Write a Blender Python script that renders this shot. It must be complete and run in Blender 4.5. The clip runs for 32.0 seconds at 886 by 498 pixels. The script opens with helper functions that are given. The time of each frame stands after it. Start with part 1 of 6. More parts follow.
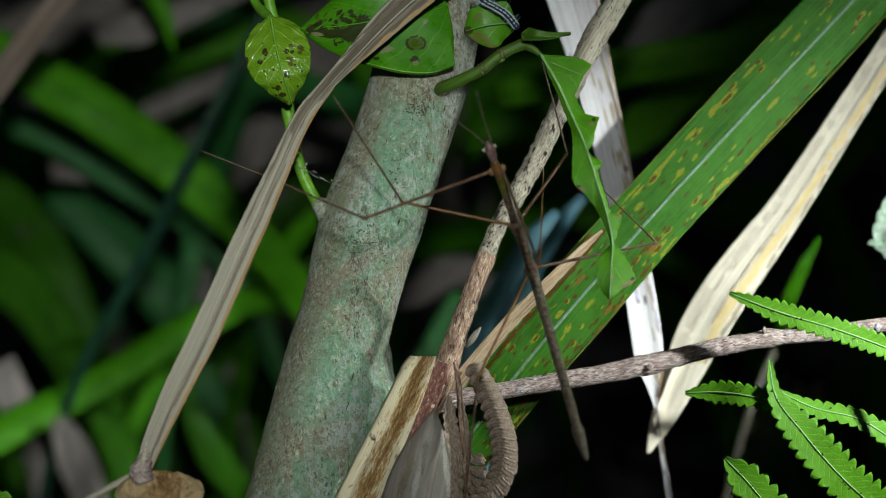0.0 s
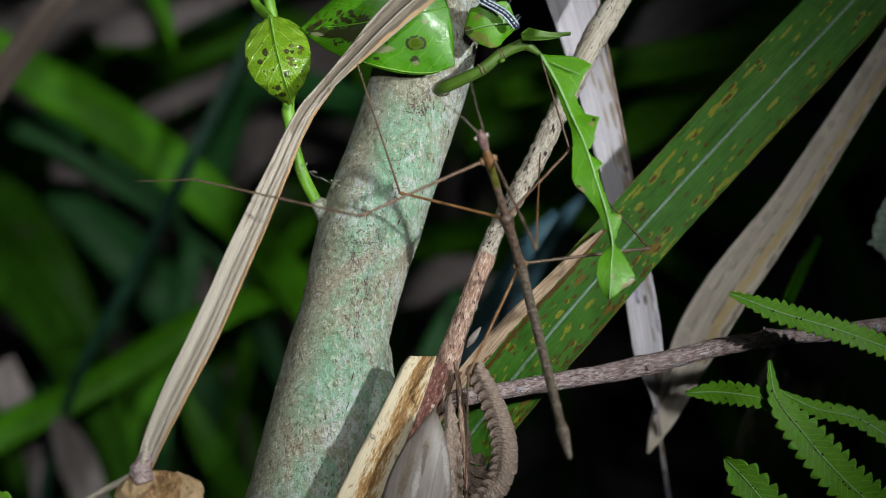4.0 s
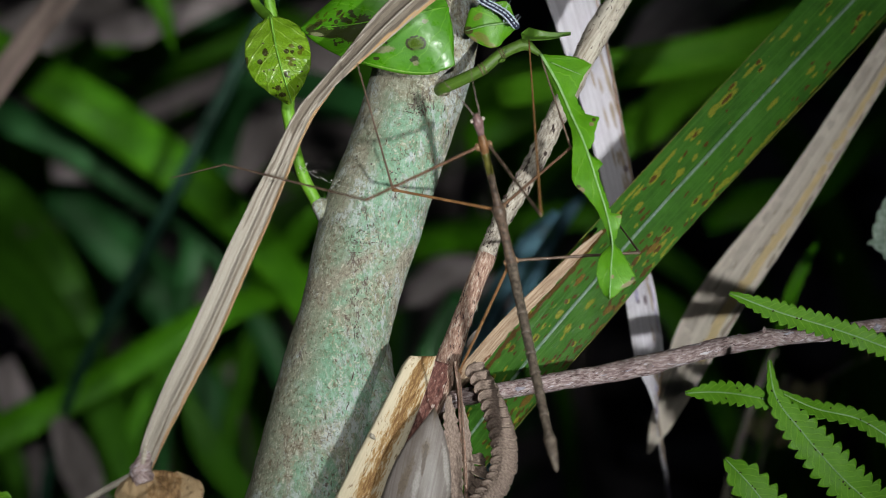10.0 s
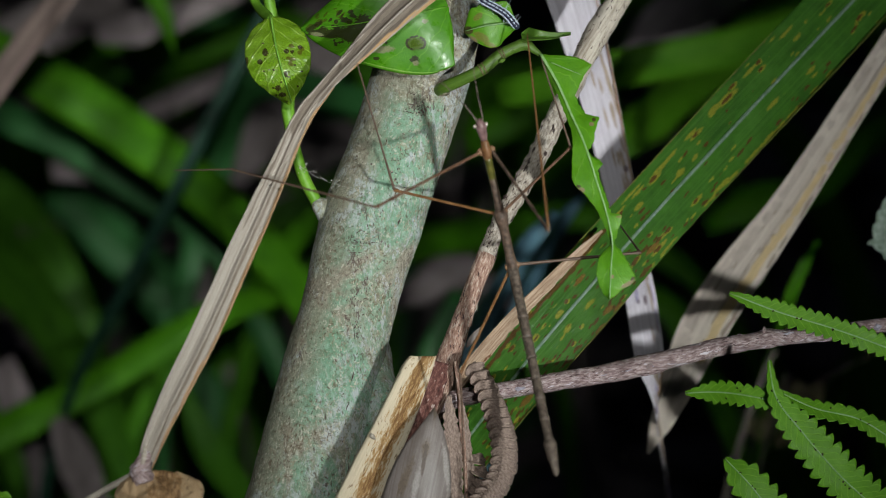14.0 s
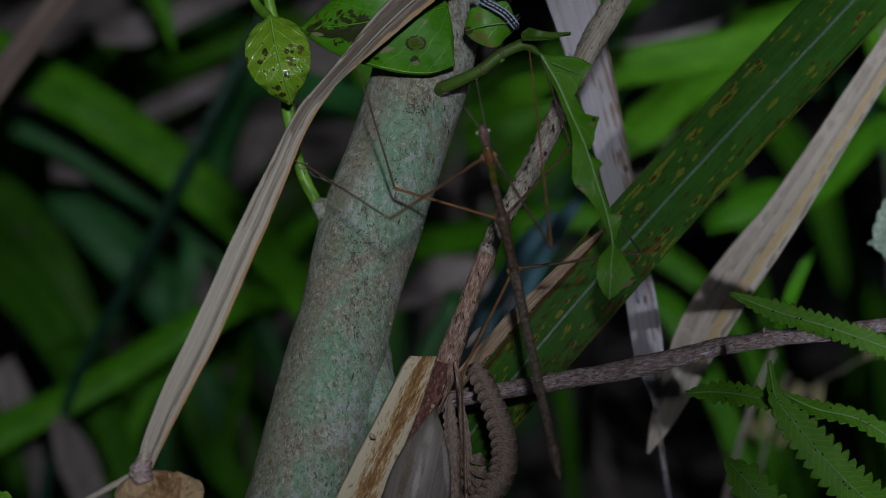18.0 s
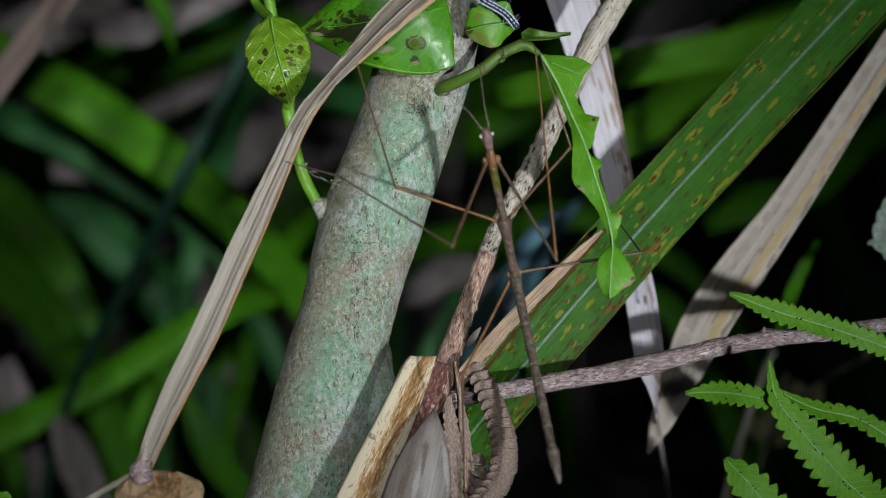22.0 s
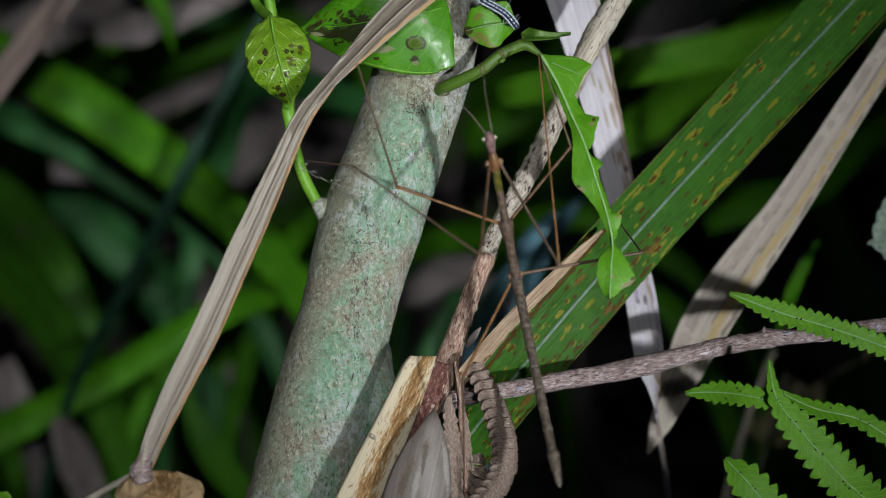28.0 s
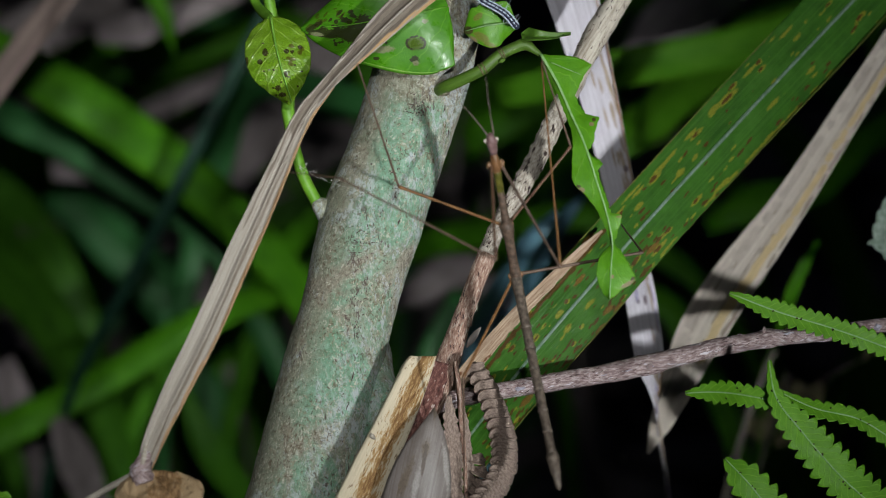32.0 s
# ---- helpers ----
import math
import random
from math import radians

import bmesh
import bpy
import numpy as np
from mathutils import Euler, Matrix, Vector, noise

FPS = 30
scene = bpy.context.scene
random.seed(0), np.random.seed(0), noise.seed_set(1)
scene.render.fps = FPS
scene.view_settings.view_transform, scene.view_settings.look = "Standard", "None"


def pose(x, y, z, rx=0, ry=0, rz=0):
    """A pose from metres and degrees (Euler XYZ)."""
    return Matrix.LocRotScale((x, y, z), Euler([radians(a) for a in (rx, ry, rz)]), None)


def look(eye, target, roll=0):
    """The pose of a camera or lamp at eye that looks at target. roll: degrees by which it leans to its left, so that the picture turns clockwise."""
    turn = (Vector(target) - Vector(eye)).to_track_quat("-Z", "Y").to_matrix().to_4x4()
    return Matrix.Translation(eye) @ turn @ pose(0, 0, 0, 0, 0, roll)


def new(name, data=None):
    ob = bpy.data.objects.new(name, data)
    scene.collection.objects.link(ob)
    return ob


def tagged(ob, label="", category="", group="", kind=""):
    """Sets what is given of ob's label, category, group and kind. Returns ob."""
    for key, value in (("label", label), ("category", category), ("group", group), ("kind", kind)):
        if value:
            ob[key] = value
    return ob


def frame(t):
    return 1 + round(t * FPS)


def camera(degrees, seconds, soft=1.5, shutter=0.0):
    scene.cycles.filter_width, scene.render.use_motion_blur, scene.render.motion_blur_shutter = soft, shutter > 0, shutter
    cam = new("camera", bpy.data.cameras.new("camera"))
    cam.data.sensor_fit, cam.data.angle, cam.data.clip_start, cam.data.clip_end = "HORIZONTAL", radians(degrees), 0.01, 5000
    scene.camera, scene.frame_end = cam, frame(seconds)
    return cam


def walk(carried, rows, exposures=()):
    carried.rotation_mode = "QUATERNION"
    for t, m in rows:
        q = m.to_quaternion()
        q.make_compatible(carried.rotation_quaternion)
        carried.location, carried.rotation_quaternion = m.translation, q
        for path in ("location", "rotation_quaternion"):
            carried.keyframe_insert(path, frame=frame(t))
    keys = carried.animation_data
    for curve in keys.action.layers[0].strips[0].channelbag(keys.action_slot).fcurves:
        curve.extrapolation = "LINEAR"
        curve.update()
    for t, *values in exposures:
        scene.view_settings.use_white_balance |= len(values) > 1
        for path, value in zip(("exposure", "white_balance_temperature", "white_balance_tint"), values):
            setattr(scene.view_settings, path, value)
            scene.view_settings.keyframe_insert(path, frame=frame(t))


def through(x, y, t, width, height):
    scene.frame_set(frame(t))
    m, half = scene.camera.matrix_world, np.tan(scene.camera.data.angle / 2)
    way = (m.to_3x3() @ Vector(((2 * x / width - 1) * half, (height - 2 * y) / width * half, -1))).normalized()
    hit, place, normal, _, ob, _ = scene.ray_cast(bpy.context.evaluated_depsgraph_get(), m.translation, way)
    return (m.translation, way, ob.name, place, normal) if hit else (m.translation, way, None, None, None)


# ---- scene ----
cam = camera(22, 32.0, soft=0.9)
D, PITCH = 0.586, radians(20)          # distance of the sharp sheet, downward tilt
CENTRE = Vector((0, 0, 0.50))
FWD = Vector((0, math.cos(PITCH), -math.sin(PITCH)))
UP = Vector((0, math.sin(PITCH), math.cos(PITCH)))
RIGHT = Vector((1, 0, 0))
EYE = CENTRE - FWD * D
FOCAL = 784 / math.tan(radians(11))
UNIT = D / FOCAL                        # one unit of the drawing sheet, about 0.145 mm
cam.data.dof.use_dof = True
cam.data.dof.focus_distance = D - 0.012
cam.data.dof.aperture_fstop = 9.5
HOLD = look(EYE, CENTRE)
walk(cam, [(0.0, HOLD), (32.0, HOLD)], exposures=[(0, 0.35, 6550, -4), (0.5, 0.15, 6538, -4), (1, 0.05, 6525, -4), (1.5, 0.15, 6512, -4), (2, 0.4, 6500, -2.7), (3, 0.2, 6488, 8), (4.5, 0.1, 6469, 9), (5.5, 0.05, 6456, 9.7), (6, -0.1, 6450, 10), (6.5, -0.4, 6400, 10), (7, -0.63, 6350, 10), (7.5, -0.55, 6388, 10), (8, -0.25, 6425, 10), (9, -0.1, 6500, 10), (10, 0.12, 6517, 10), (11, 0.05, 6533, 10), (12, 0, 6550, 10), (14, -0.1, 6475, 10), (16.5, -0.15, 6312, 11), (17, -0.25, 6225, 11), (18, -0.15, 6000, 14), (19, -0.31, 6050, 11), (20, -0.26, 6050, 11), (21, -0.15, 6150, 11), (25, -0.1, 6300, 11), (32, -0.1, 6350, 11)])

# ---- light ----
world = bpy.data.worlds.new("world")
scene.world = world
world.use_nodes = True
wn = world.node_tree.nodes
sky = wn.new("ShaderNodeTexSky")
sky.sky_type, sky.sun_disc = "NISHITA", False
sky.sun_elevation, sky.sun_rotation = radians(50), radians(150)
wn["Background"].inputs["Strength"].default_value = 0.002
world.node_tree.links.new(sky.outputs[0], wn["Background"].inputs["Color"])

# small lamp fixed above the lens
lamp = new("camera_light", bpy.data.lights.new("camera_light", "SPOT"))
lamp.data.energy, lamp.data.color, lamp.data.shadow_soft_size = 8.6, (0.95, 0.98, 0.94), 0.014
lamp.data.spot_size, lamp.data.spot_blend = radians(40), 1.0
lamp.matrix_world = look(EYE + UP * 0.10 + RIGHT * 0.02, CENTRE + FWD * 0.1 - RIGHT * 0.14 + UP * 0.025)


# ---- shapes ----
def Q(x, y, d=0.0):
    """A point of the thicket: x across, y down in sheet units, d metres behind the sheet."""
    z = D + d
    return EYE + FWD * z + RIGHT * ((x - 784) / FOCAL * z) + UP * ((441 - y) / FOCAL * z)


def spline(ctrl, n):
    """n + 1 rows along a smooth curve through rows of numbers (x, y, d first)."""
    c = np.array(ctrl, float)
    gap = np.diff(c[:, :3], axis=0) * (1, 1, 1 / UNIT)
    h = np.linalg.norm(gap, axis=1) + 1e-6
    slope = np.diff(c, axis=0) / h[:, None]
    m = np.vstack([slope[:1], (slope[:-1] * h[1:, None] + slope[1:] * h[:-1, None]) / (h[:-1] + h[1:])[:, None], slope[-1:]])
    acc = np.concatenate([[0], np.cumsum(h)])
    out = []
    for s in np.linspace(0, acc[-1], n + 1):
        k = min(int(np.searchsorted(acc, s, "right")) - 1, len(h) - 1)
        f = (s - acc[k]) / h[k]
        out.append((2 * f ** 3 - 3 * f ** 2 + 1) * c[k] + (f ** 3 - 2 * f ** 2 + f) * h[k] * m[k] + (3 * f ** 2 - 2 * f ** 3) * c[k + 1] + (f ** 3 - f ** 2) * h[k] * m[k + 1])
    return out


class Geo:
    """Collects vertices, faces and flat coordinates (metres) of one mesh."""

    def __init__(self):
        self.v, self.f, self.uv = [], [], []

    def grid(self, rows, uvs, closed=False):
        """Joins rows of points into a sheet; closed: the last column meets the first."""
        base, w = len(self.v), len(rows[0])
        for r, q in zip(rows, uvs):
            self.v += r
            self.uv += q
        for i in range(len(rows) - 1):
            for j in range(w - (0 if closed else 1)):
                k = (j + 1) % w
                self.f.append((base + i * w + j, base + i * w + k, base + (i + 1) * w + k, base + (i + 1) * w + j))
        return base

    def solid(self, rows, uvs, thick):
        """A sheet of real thickness, closed along its rim."""
        n, w = len(rows), len(rows[0])
        low = []
        for i in range(n):
            line = []
            for j in range(w):
                a = rows[min(i + 1, n - 1)][j] - rows[max(i - 1, 0)][j]
                b = rows[i][min(j + 1, w - 1)] - rows[i][max(j - 1, 0)]
                nrm = a.cross(b)
                nrm = nrm.normalized() if nrm.length > 1e-12 else FWD
                if nrm.dot(FWD) < 0:
                    nrm = -nrm
                line.append(rows[i][j] + nrm * thick)
            low.append(line)
        t = self.grid(rows, uvs)
        u = self.grid(low, uvs)
        for i in range(n - 1):
            for j in (0, w - 1):
                self.f.append((t + i * w + j, t + (i + 1) * w + j, u + (i + 1) * w + j, u + i * w + j))
        for j in range(w - 1):
            for i in (0, n - 1):
                self.f.append((t + i * w + j, t + i * w + j + 1, u + i * w + j + 1, u + i * w + j))

    def tube(self, pts, radii, seg=10, rough=0.0, freq=200.0, flat=1.0, seed=0.0, cap=True):
        """A tube round world points; rough: uneven radius; flat: depth over width."""
        n = len(pts)
        rows, uvs, run = [], [], 0.0
        side = None
        for i in range(n):
            tan = (pts[min(i + 1, n - 1)] - pts[max(i - 1, 0)]).normalized()
            ref = side if side is not None else (RIGHT if abs(tan.dot(RIGHT)) < 0.9 else UP)
            side = (ref - tan * ref.dot(tan)).normalized()
            bi = tan.cross(side)
            run += (pts[i] - pts[i - 1]).length if i else 0
            row, q = [], []
            for j in range(seg):
                a = 2 * math.pi * j / seg
                r = radii[i]
                way = side * math.cos(a) + bi * math.sin(a) * flat
                if rough:
                    r *= 1 + rough * noise.noise(pts[i] * freq + way * freq * radii[i] + Vector((seed, 0, 0)))
                row.append(pts[i] + way * r)
                q.append((a * radii[i], run))
            rows.append(row)
            uvs.append(q)
        b = self.grid(rows, uvs, closed=True)
        if cap:
            for i, r in ((0, rows[0]), (n - 1, rows[-1])):
                k = len(self.v)
                self.v.append(pts[i])
                self.uv.append((0.0, uvs[i][0][1]))
                for j in range(seg):
                    self.f.append((b + i * seg + j, b + i * seg + (j + 1) % seg, k))

    def mesh(self, name):
        me = bpy.data.meshes.new(name)
        me.from_pydata([tuple(p) for p in self.v], [], self.f)
        layer = me.uv_layers.new(name="flat")
        idx = np.empty(len(me.loops), dtype=np.int32)
        me.loops.foreach_get("vertex_index", idx)
        layer.data.foreach_set("uv", np.array(self.uv, dtype=np.float32)[idx].ravel())
        bm = bmesh.new()
        bm.from_mesh(me)
        bmesh.ops.recalc_face_normals(bm, faces=bm.faces)
        bm.to_mesh(me)
        bm.free()
        me.polygons.foreach_set("use_smooth", [True] * len(me.polygons))
        return me


def part(name, geo, material, parent=None, label="", category="", group="", kind=""):
    ob = new(name, geo.mesh(name))
    ob.data.materials.append(material)
    ob.parent = parent
    return tagged(ob, label, category, group, kind)


def thing(name, at, label, category, group=""):
    """An Empty at a thing's base; its parts keep world coordinates."""
    ob = new(name)
    ob.empty_display_size = 0.01
    return tagged(ob, label, category, group)


def stem(ctrl, n=40, seg=10, rough=0.0, freq=200.0, flat=1.0, seed=0.0, geo=None):
    """A stem through rows (x, y, d, width)."""
    geo = geo or Geo()
    rows = spline(ctrl, n)
    geo.tube([Q(r[0], r[1], r[2]) for r in rows], [max(r[3], 0.2) * 0.5 * (D + r[2]) / FOCAL for r in rows], seg, rough, freq, flat, seed)
    return geo


def ribbon(ctrl, n=60, across=8, fold=0.0, cup=0.0, thick=0.0002, edge=None, wave=0.0, wave_n=6.0, geo=None, ridge=0.0, ridges=5, cut=0.0):
    """A blade or leaf through rows (x, y, d, width, turn); fold: depth of the keel, cup: of the hollow, both over the half width."""
    geo = geo or Geo()
    rows = spline(ctrl, n)
    mid = [Q(r[0], r[1], r[2]) for r in rows]
    out, uvs, run = [], [], 0.0
    for i, r in enumerate(rows):
        tan = (mid[min(i + 1, n)] - mid[max(i - 1, 0)]).normalized()
        side = tan.cross(FWD).normalized()
        deep = side.cross(tan).normalized()
        if deep.dot(FWD) < 0:
            deep = -deep
        a = radians(r[4])
        side, deep = side * math.cos(a) + deep * math.sin(a), deep * math.cos(a) - side * math.sin(a)
        half = max(r[3], 0.3) * 0.5 * (D + r[2]) / FOCAL
        run += (mid[i] - mid[i - 1]).length if i else 0
        s = i / n
        line, q = [], []
        for j in range(across + 1):
            c = 2 * j / across - 1
            reach = half * (edge(s, c) if edge else 1.0)
            z = fold * abs(c) * half + cup * c * c * half + wave * half * abs(c) * math.sin(s * wave_n * 6.283 + (1.3 if c > 0 else 0))
            if ridge:
                z += ridge * half * math.cos(c * ridges * math.pi)
            line.append(mid[i] + side * c * reach - deep * z + (tan * half * cut * (1 - c) * (1 - s * 12) if cut and s < 1 / 12 else Vector((0, 0, 0))))
            q.append((c * half, run))
        out.append(line)
        uvs.append(q)
    geo.solid(out, uvs, thick)
    return geo


def depth_on(geo, x, y):
    """The depth of the nearest face of a sheet at a place (x, y)."""
    best = None
    for v in geo.v:
        r = v - EYE
        z = r.dot(FWD)
        e = (784 + FOCAL * r.dot(RIGHT) / z - x) ** 2 + (441 - FOCAL * r.dot(UP) / z - y) ** 2
        if best is None or e < best[0] - 9 or (e < best[0] + 9 and z < best[1]):
            best = (min(e, best[0]) if best else e, z)
    return best[1] - D


def patch(geo, x, y, w, h, seed=0, lift=0.0002, turn=0.0):
    """A small uneven flat patch lying on a sheet."""
    out = Geo()
    d = depth_on(geo, x, y) - lift
    rows, uvs = [], []
    for i in range(4):
        r = (0.02, 0.5, 0.85, 1.0)[i]
        row = []
        for j in range(22):
            a = 6.2832 * j / 22
            q = 1 + 0.45 * noise.noise(Vector((math.cos(a) * 1.5 + seed, math.sin(a) * 1.5, seed * 0.7))) + 0.25 * noise.noise(Vector((math.cos(a) * 4 + seed, math.sin(a) * 4, seed * 1.7)))
            px, py = math.cos(a) * w * 0.5 * r * q, math.sin(a) * h * 0.5 * r * q
            row.append(Q(x + px * math.cos(turn) - py * math.sin(turn), y + px * math.sin(turn) + py * math.cos(turn), d + (0.00005 if i == 3 else 0)))
        rows.append(row)
        uvs.append([(r * 0.001, j * 0.0003) for j in range(22)])
    out.grid(rows, uvs, closed=True)
    return out


def stain(ob, blobs):
    """Writes soft stains (x, y, length, width, turn in degrees, channel, ring) on a sheet, for its material to break up."""
    v = np.array([tuple(p.co - EYE) for p in ob.data.vertices])
    z = v @ np.array(FWD)
    x = 784 + FOCAL * (v @ np.array(RIGHT)) / z
    y = 441 - FOCAL * (v @ np.array(UP)) / z
    out = np.zeros((len(v), 4), dtype=np.float32)
    for bx, by, ln, wd, turn, ch, ring in blobs:
        c, sn = math.cos(radians(turn)), math.sin(radians(turn))
        u = ((x - bx) * c + (y - by) * sn) / (0.62 * ln)
        w = ((y - by) * c - (x - bx) * sn) / (0.62 * wd)
        r = u * u + w * w
        g = np.exp(-((np.sqrt(r) - 0.9) / 0.13) ** 2) if ring else np.exp(-r)
        out[:, ch] = np.maximum(out[:, ch], g)
    layer = ob.data.attributes.new("stain", "FLOAT_COLOR", "POINT")
    layer.data.foreach_set("color", out.ravel())


# ---- materials ----
class Nodes:
    def __init__(self, name):
        self.m = bpy.data.materials.new(name)
        self.m.use_nodes = True
        self.t = self.m.node_tree
        self.b = self.t.nodes["Principled BSDF"]

    def add(self, kind, **values):
        nd = self.t.nodes.new(kind)
        for k, v in values.items():
            nd.inputs[k.replace("_", " ")].default_value = v
        return nd

    def link(self, a, b):
        self.t.links.new(a, b)

    def coords(self, flat, sx, sy, sz=1.0):
        tc = self.add("ShaderNodeTexCoord")
        mp = self.add("ShaderNodeMapping", Scale=(sx, sy, sz))
        self.link(tc.outputs["UV" if flat else "Object"], mp.inputs["Vector"])
        return mp.outputs["Vector"]

    def noise(self, vec, scale, detail=4.0, rough=0.6, distort=0.0):
        nd = self.add("ShaderNodeTexNoise", Scale=scale, Detail=detail, Roughness=rough, Distortion=distort)
        self.link(vec, nd.inputs["Vector"])
        return nd.outputs["Fac"]

    def ramp(self, fac, stops):
        nd = self.t.nodes.new("ShaderNodeValToRGB")
        while len(nd.color_ramp.elements) < len(stops):
            nd.color_ramp.elements.new(0.5)
        for e, (p, c) in zip(nd.color_ramp.elements, stops):
            e.position, e.color = p, (*c, 1) if len(c) == 3 else c
        self.link(fac, nd.inputs["Fac"])
        return nd.outputs["Color"]

    def step(self, fac, lo, hi):
        nd = self.add("ShaderNodeMapRange")
        nd.inputs["From Min"].default_value, nd.inputs["From Max"].default_value = lo, hi
        self.link(fac, nd.inputs["Value"])
        return nd.outputs["Result"]

    def mix(self, fac, a, b):
        nd = self.t.nodes.new("ShaderNodeMix")
        nd.data_type = "RGBA"
        for sock, val in ((nd.inputs[0], fac), (nd.inputs[6], a), (nd.inputs[7], b)):
            if isinstance(val, tuple):
                sock.default_value = (*val, 1)
            elif isinstance(val, (int, float)):
                sock.default_value = val
            else:
                self.link(val, sock)
        return nd.outputs[2]

    def times(self, a, b):
        nd = self.t.nodes.new("ShaderNodeMath")
        nd.operation = "MULTIPLY"
        for sock, val in zip(nd.inputs, (a, b)):
            if isinstance(val, (int, float)):
                sock.default_value = val
            else:
                self.link(val, sock)
        return nd.outputs[0]

    def bump(self, height, depth, strength=0.7):
        nd = self.add("ShaderNodeBump", Strength=strength, Distance=depth)
        self.link(height, nd.inputs["Height"])
        self.link(nd.outputs["Normal"], self.b.inputs["Normal"])

    def stains(self, col, sx, sy, colours, ragged=0.8):
        """Lays the three stain channels over a colour, with ragged edges."""
        at = self.t.nodes.new("ShaderNodeAttribute")
        at.attribute_name = "stain"
        sep = self.t.nodes.new("ShaderNodeSeparateColor")
        self.link(at.outputs["Color"], sep.inputs[0])
        for i, tint in enumerate(colours):
            nz = self.add("ShaderNodeMath")
            nz.operation = "MULTIPLY_ADD"
            self.link(self.noise(self.coords(True, sx * (1 + 0.3 * i), sy * (1 + 0.3 * i)), 1.0, 5, 0.7), nz.inputs[0])
            nz.inputs[1].default_value = ragged
            self.link(sep.outputs[i], nz.inputs[2])
            lo = 0.42 + 0.5 * ragged
            fine = self.noise(self.coords(True, sx * 3, sy * 3), 1.0, 3, 0.6)
            shade = self.ramp(fine, [(0.3, tuple(0.6 * c for c in tint)), (0.7, tuple(1.25 * c for c in tint))])
            col = self.mix(self.times(self.step(nz.outputs[0], lo, lo + (0.2, 0.1, 0.2)[i]), 0.92), col, shade)
        return col

    def done(self, colour, rough, sheen=0.5, through=0.0):
        self.link(colour, self.b.inputs["Base Color"])
        self.b.inputs["Specular IOR Level"].default_value = sheen
        if isinstance(rough, (int, float)):
            self.b.inputs["Roughness"].default_value = rough
        else:
            self.link(rough, self.b.inputs["Roughness"])
        if through:
            tl = self.t.nodes.new("ShaderNodeBsdfTranslucent")
            self.link(colour, tl.inputs["Color"])
            mx = self.t.nodes.new("ShaderNodeMixShader")
            mx.inputs[0].default_value = through
            self.link(self.b.outputs[0], mx.inputs[1])
            self.link(tl.outputs[0], mx.inputs[2])
            self.link(mx.outputs[0], self.t.nodes["Material Output"].inputs["Surface"])
        return self.m


def fibrous(name, dark, mid, light, across=900.0, along=12.0, rough=0.75, bump=0.0002, spots=None, spot_scale=300.0, spot_cut=0.66, vary=0.0, through=0.0, blotch=0.55, blotch_at=(90, 30), spot_long=0.6, sheen=0.3, stains=None):
    """Straw, wood or dead leaf: streaks along the length, blotches and small dark spots."""
    k = Nodes(name)
    fine = k.noise(k.coords(True, across, along), 1.0, 6, 0.7)
    col = k.ramp(fine, [(0.32, dark), (0.5, mid), (0.68, light)])
    speck = k.noise(k.coords(True, across * 1.3, max(along * 6, across * 0.35)), 1.0, 4, 0.7)
    col = k.mix(k.times(k.step(speck, 0.5, 0.72), 0.5), col, dark)
    blot = k.noise(k.coords(True, *blotch_at), 1.0, 5, 0.65)
    col = k.mix(k.times(k.step(blot, 0.48, 0.7), blotch), col, dark)
    if spots:
        sp = k.noise(k.coords(True, spot_scale, spot_scale * spot_long), 1.0, 4, 0.6)
        col = k.mix(k.step(sp, spot_cut, spot_cut + 0.04), col, spots)
    if stains:
        col = k.stains(col, *stains)
    if vary:
        info = k.t.nodes.new("ShaderNodeObjectInfo")
        col = k.mix(k.times(info.outputs["Random"], vary), col, mid)
    k.bump(fine, bump)
    return k.done(col, rough, sheen, through)


def op_add(k, a, b, gain):
    """a + b * gain"""
    nd = k.t.nodes.new("ShaderNodeMath")
    nd.operation = "MULTIPLY_ADD"
    k.link(b, nd.inputs[0])
    nd.inputs[1].default_value = gain
    k.link(a, nd.inputs[2])
    return nd.outputs[0]


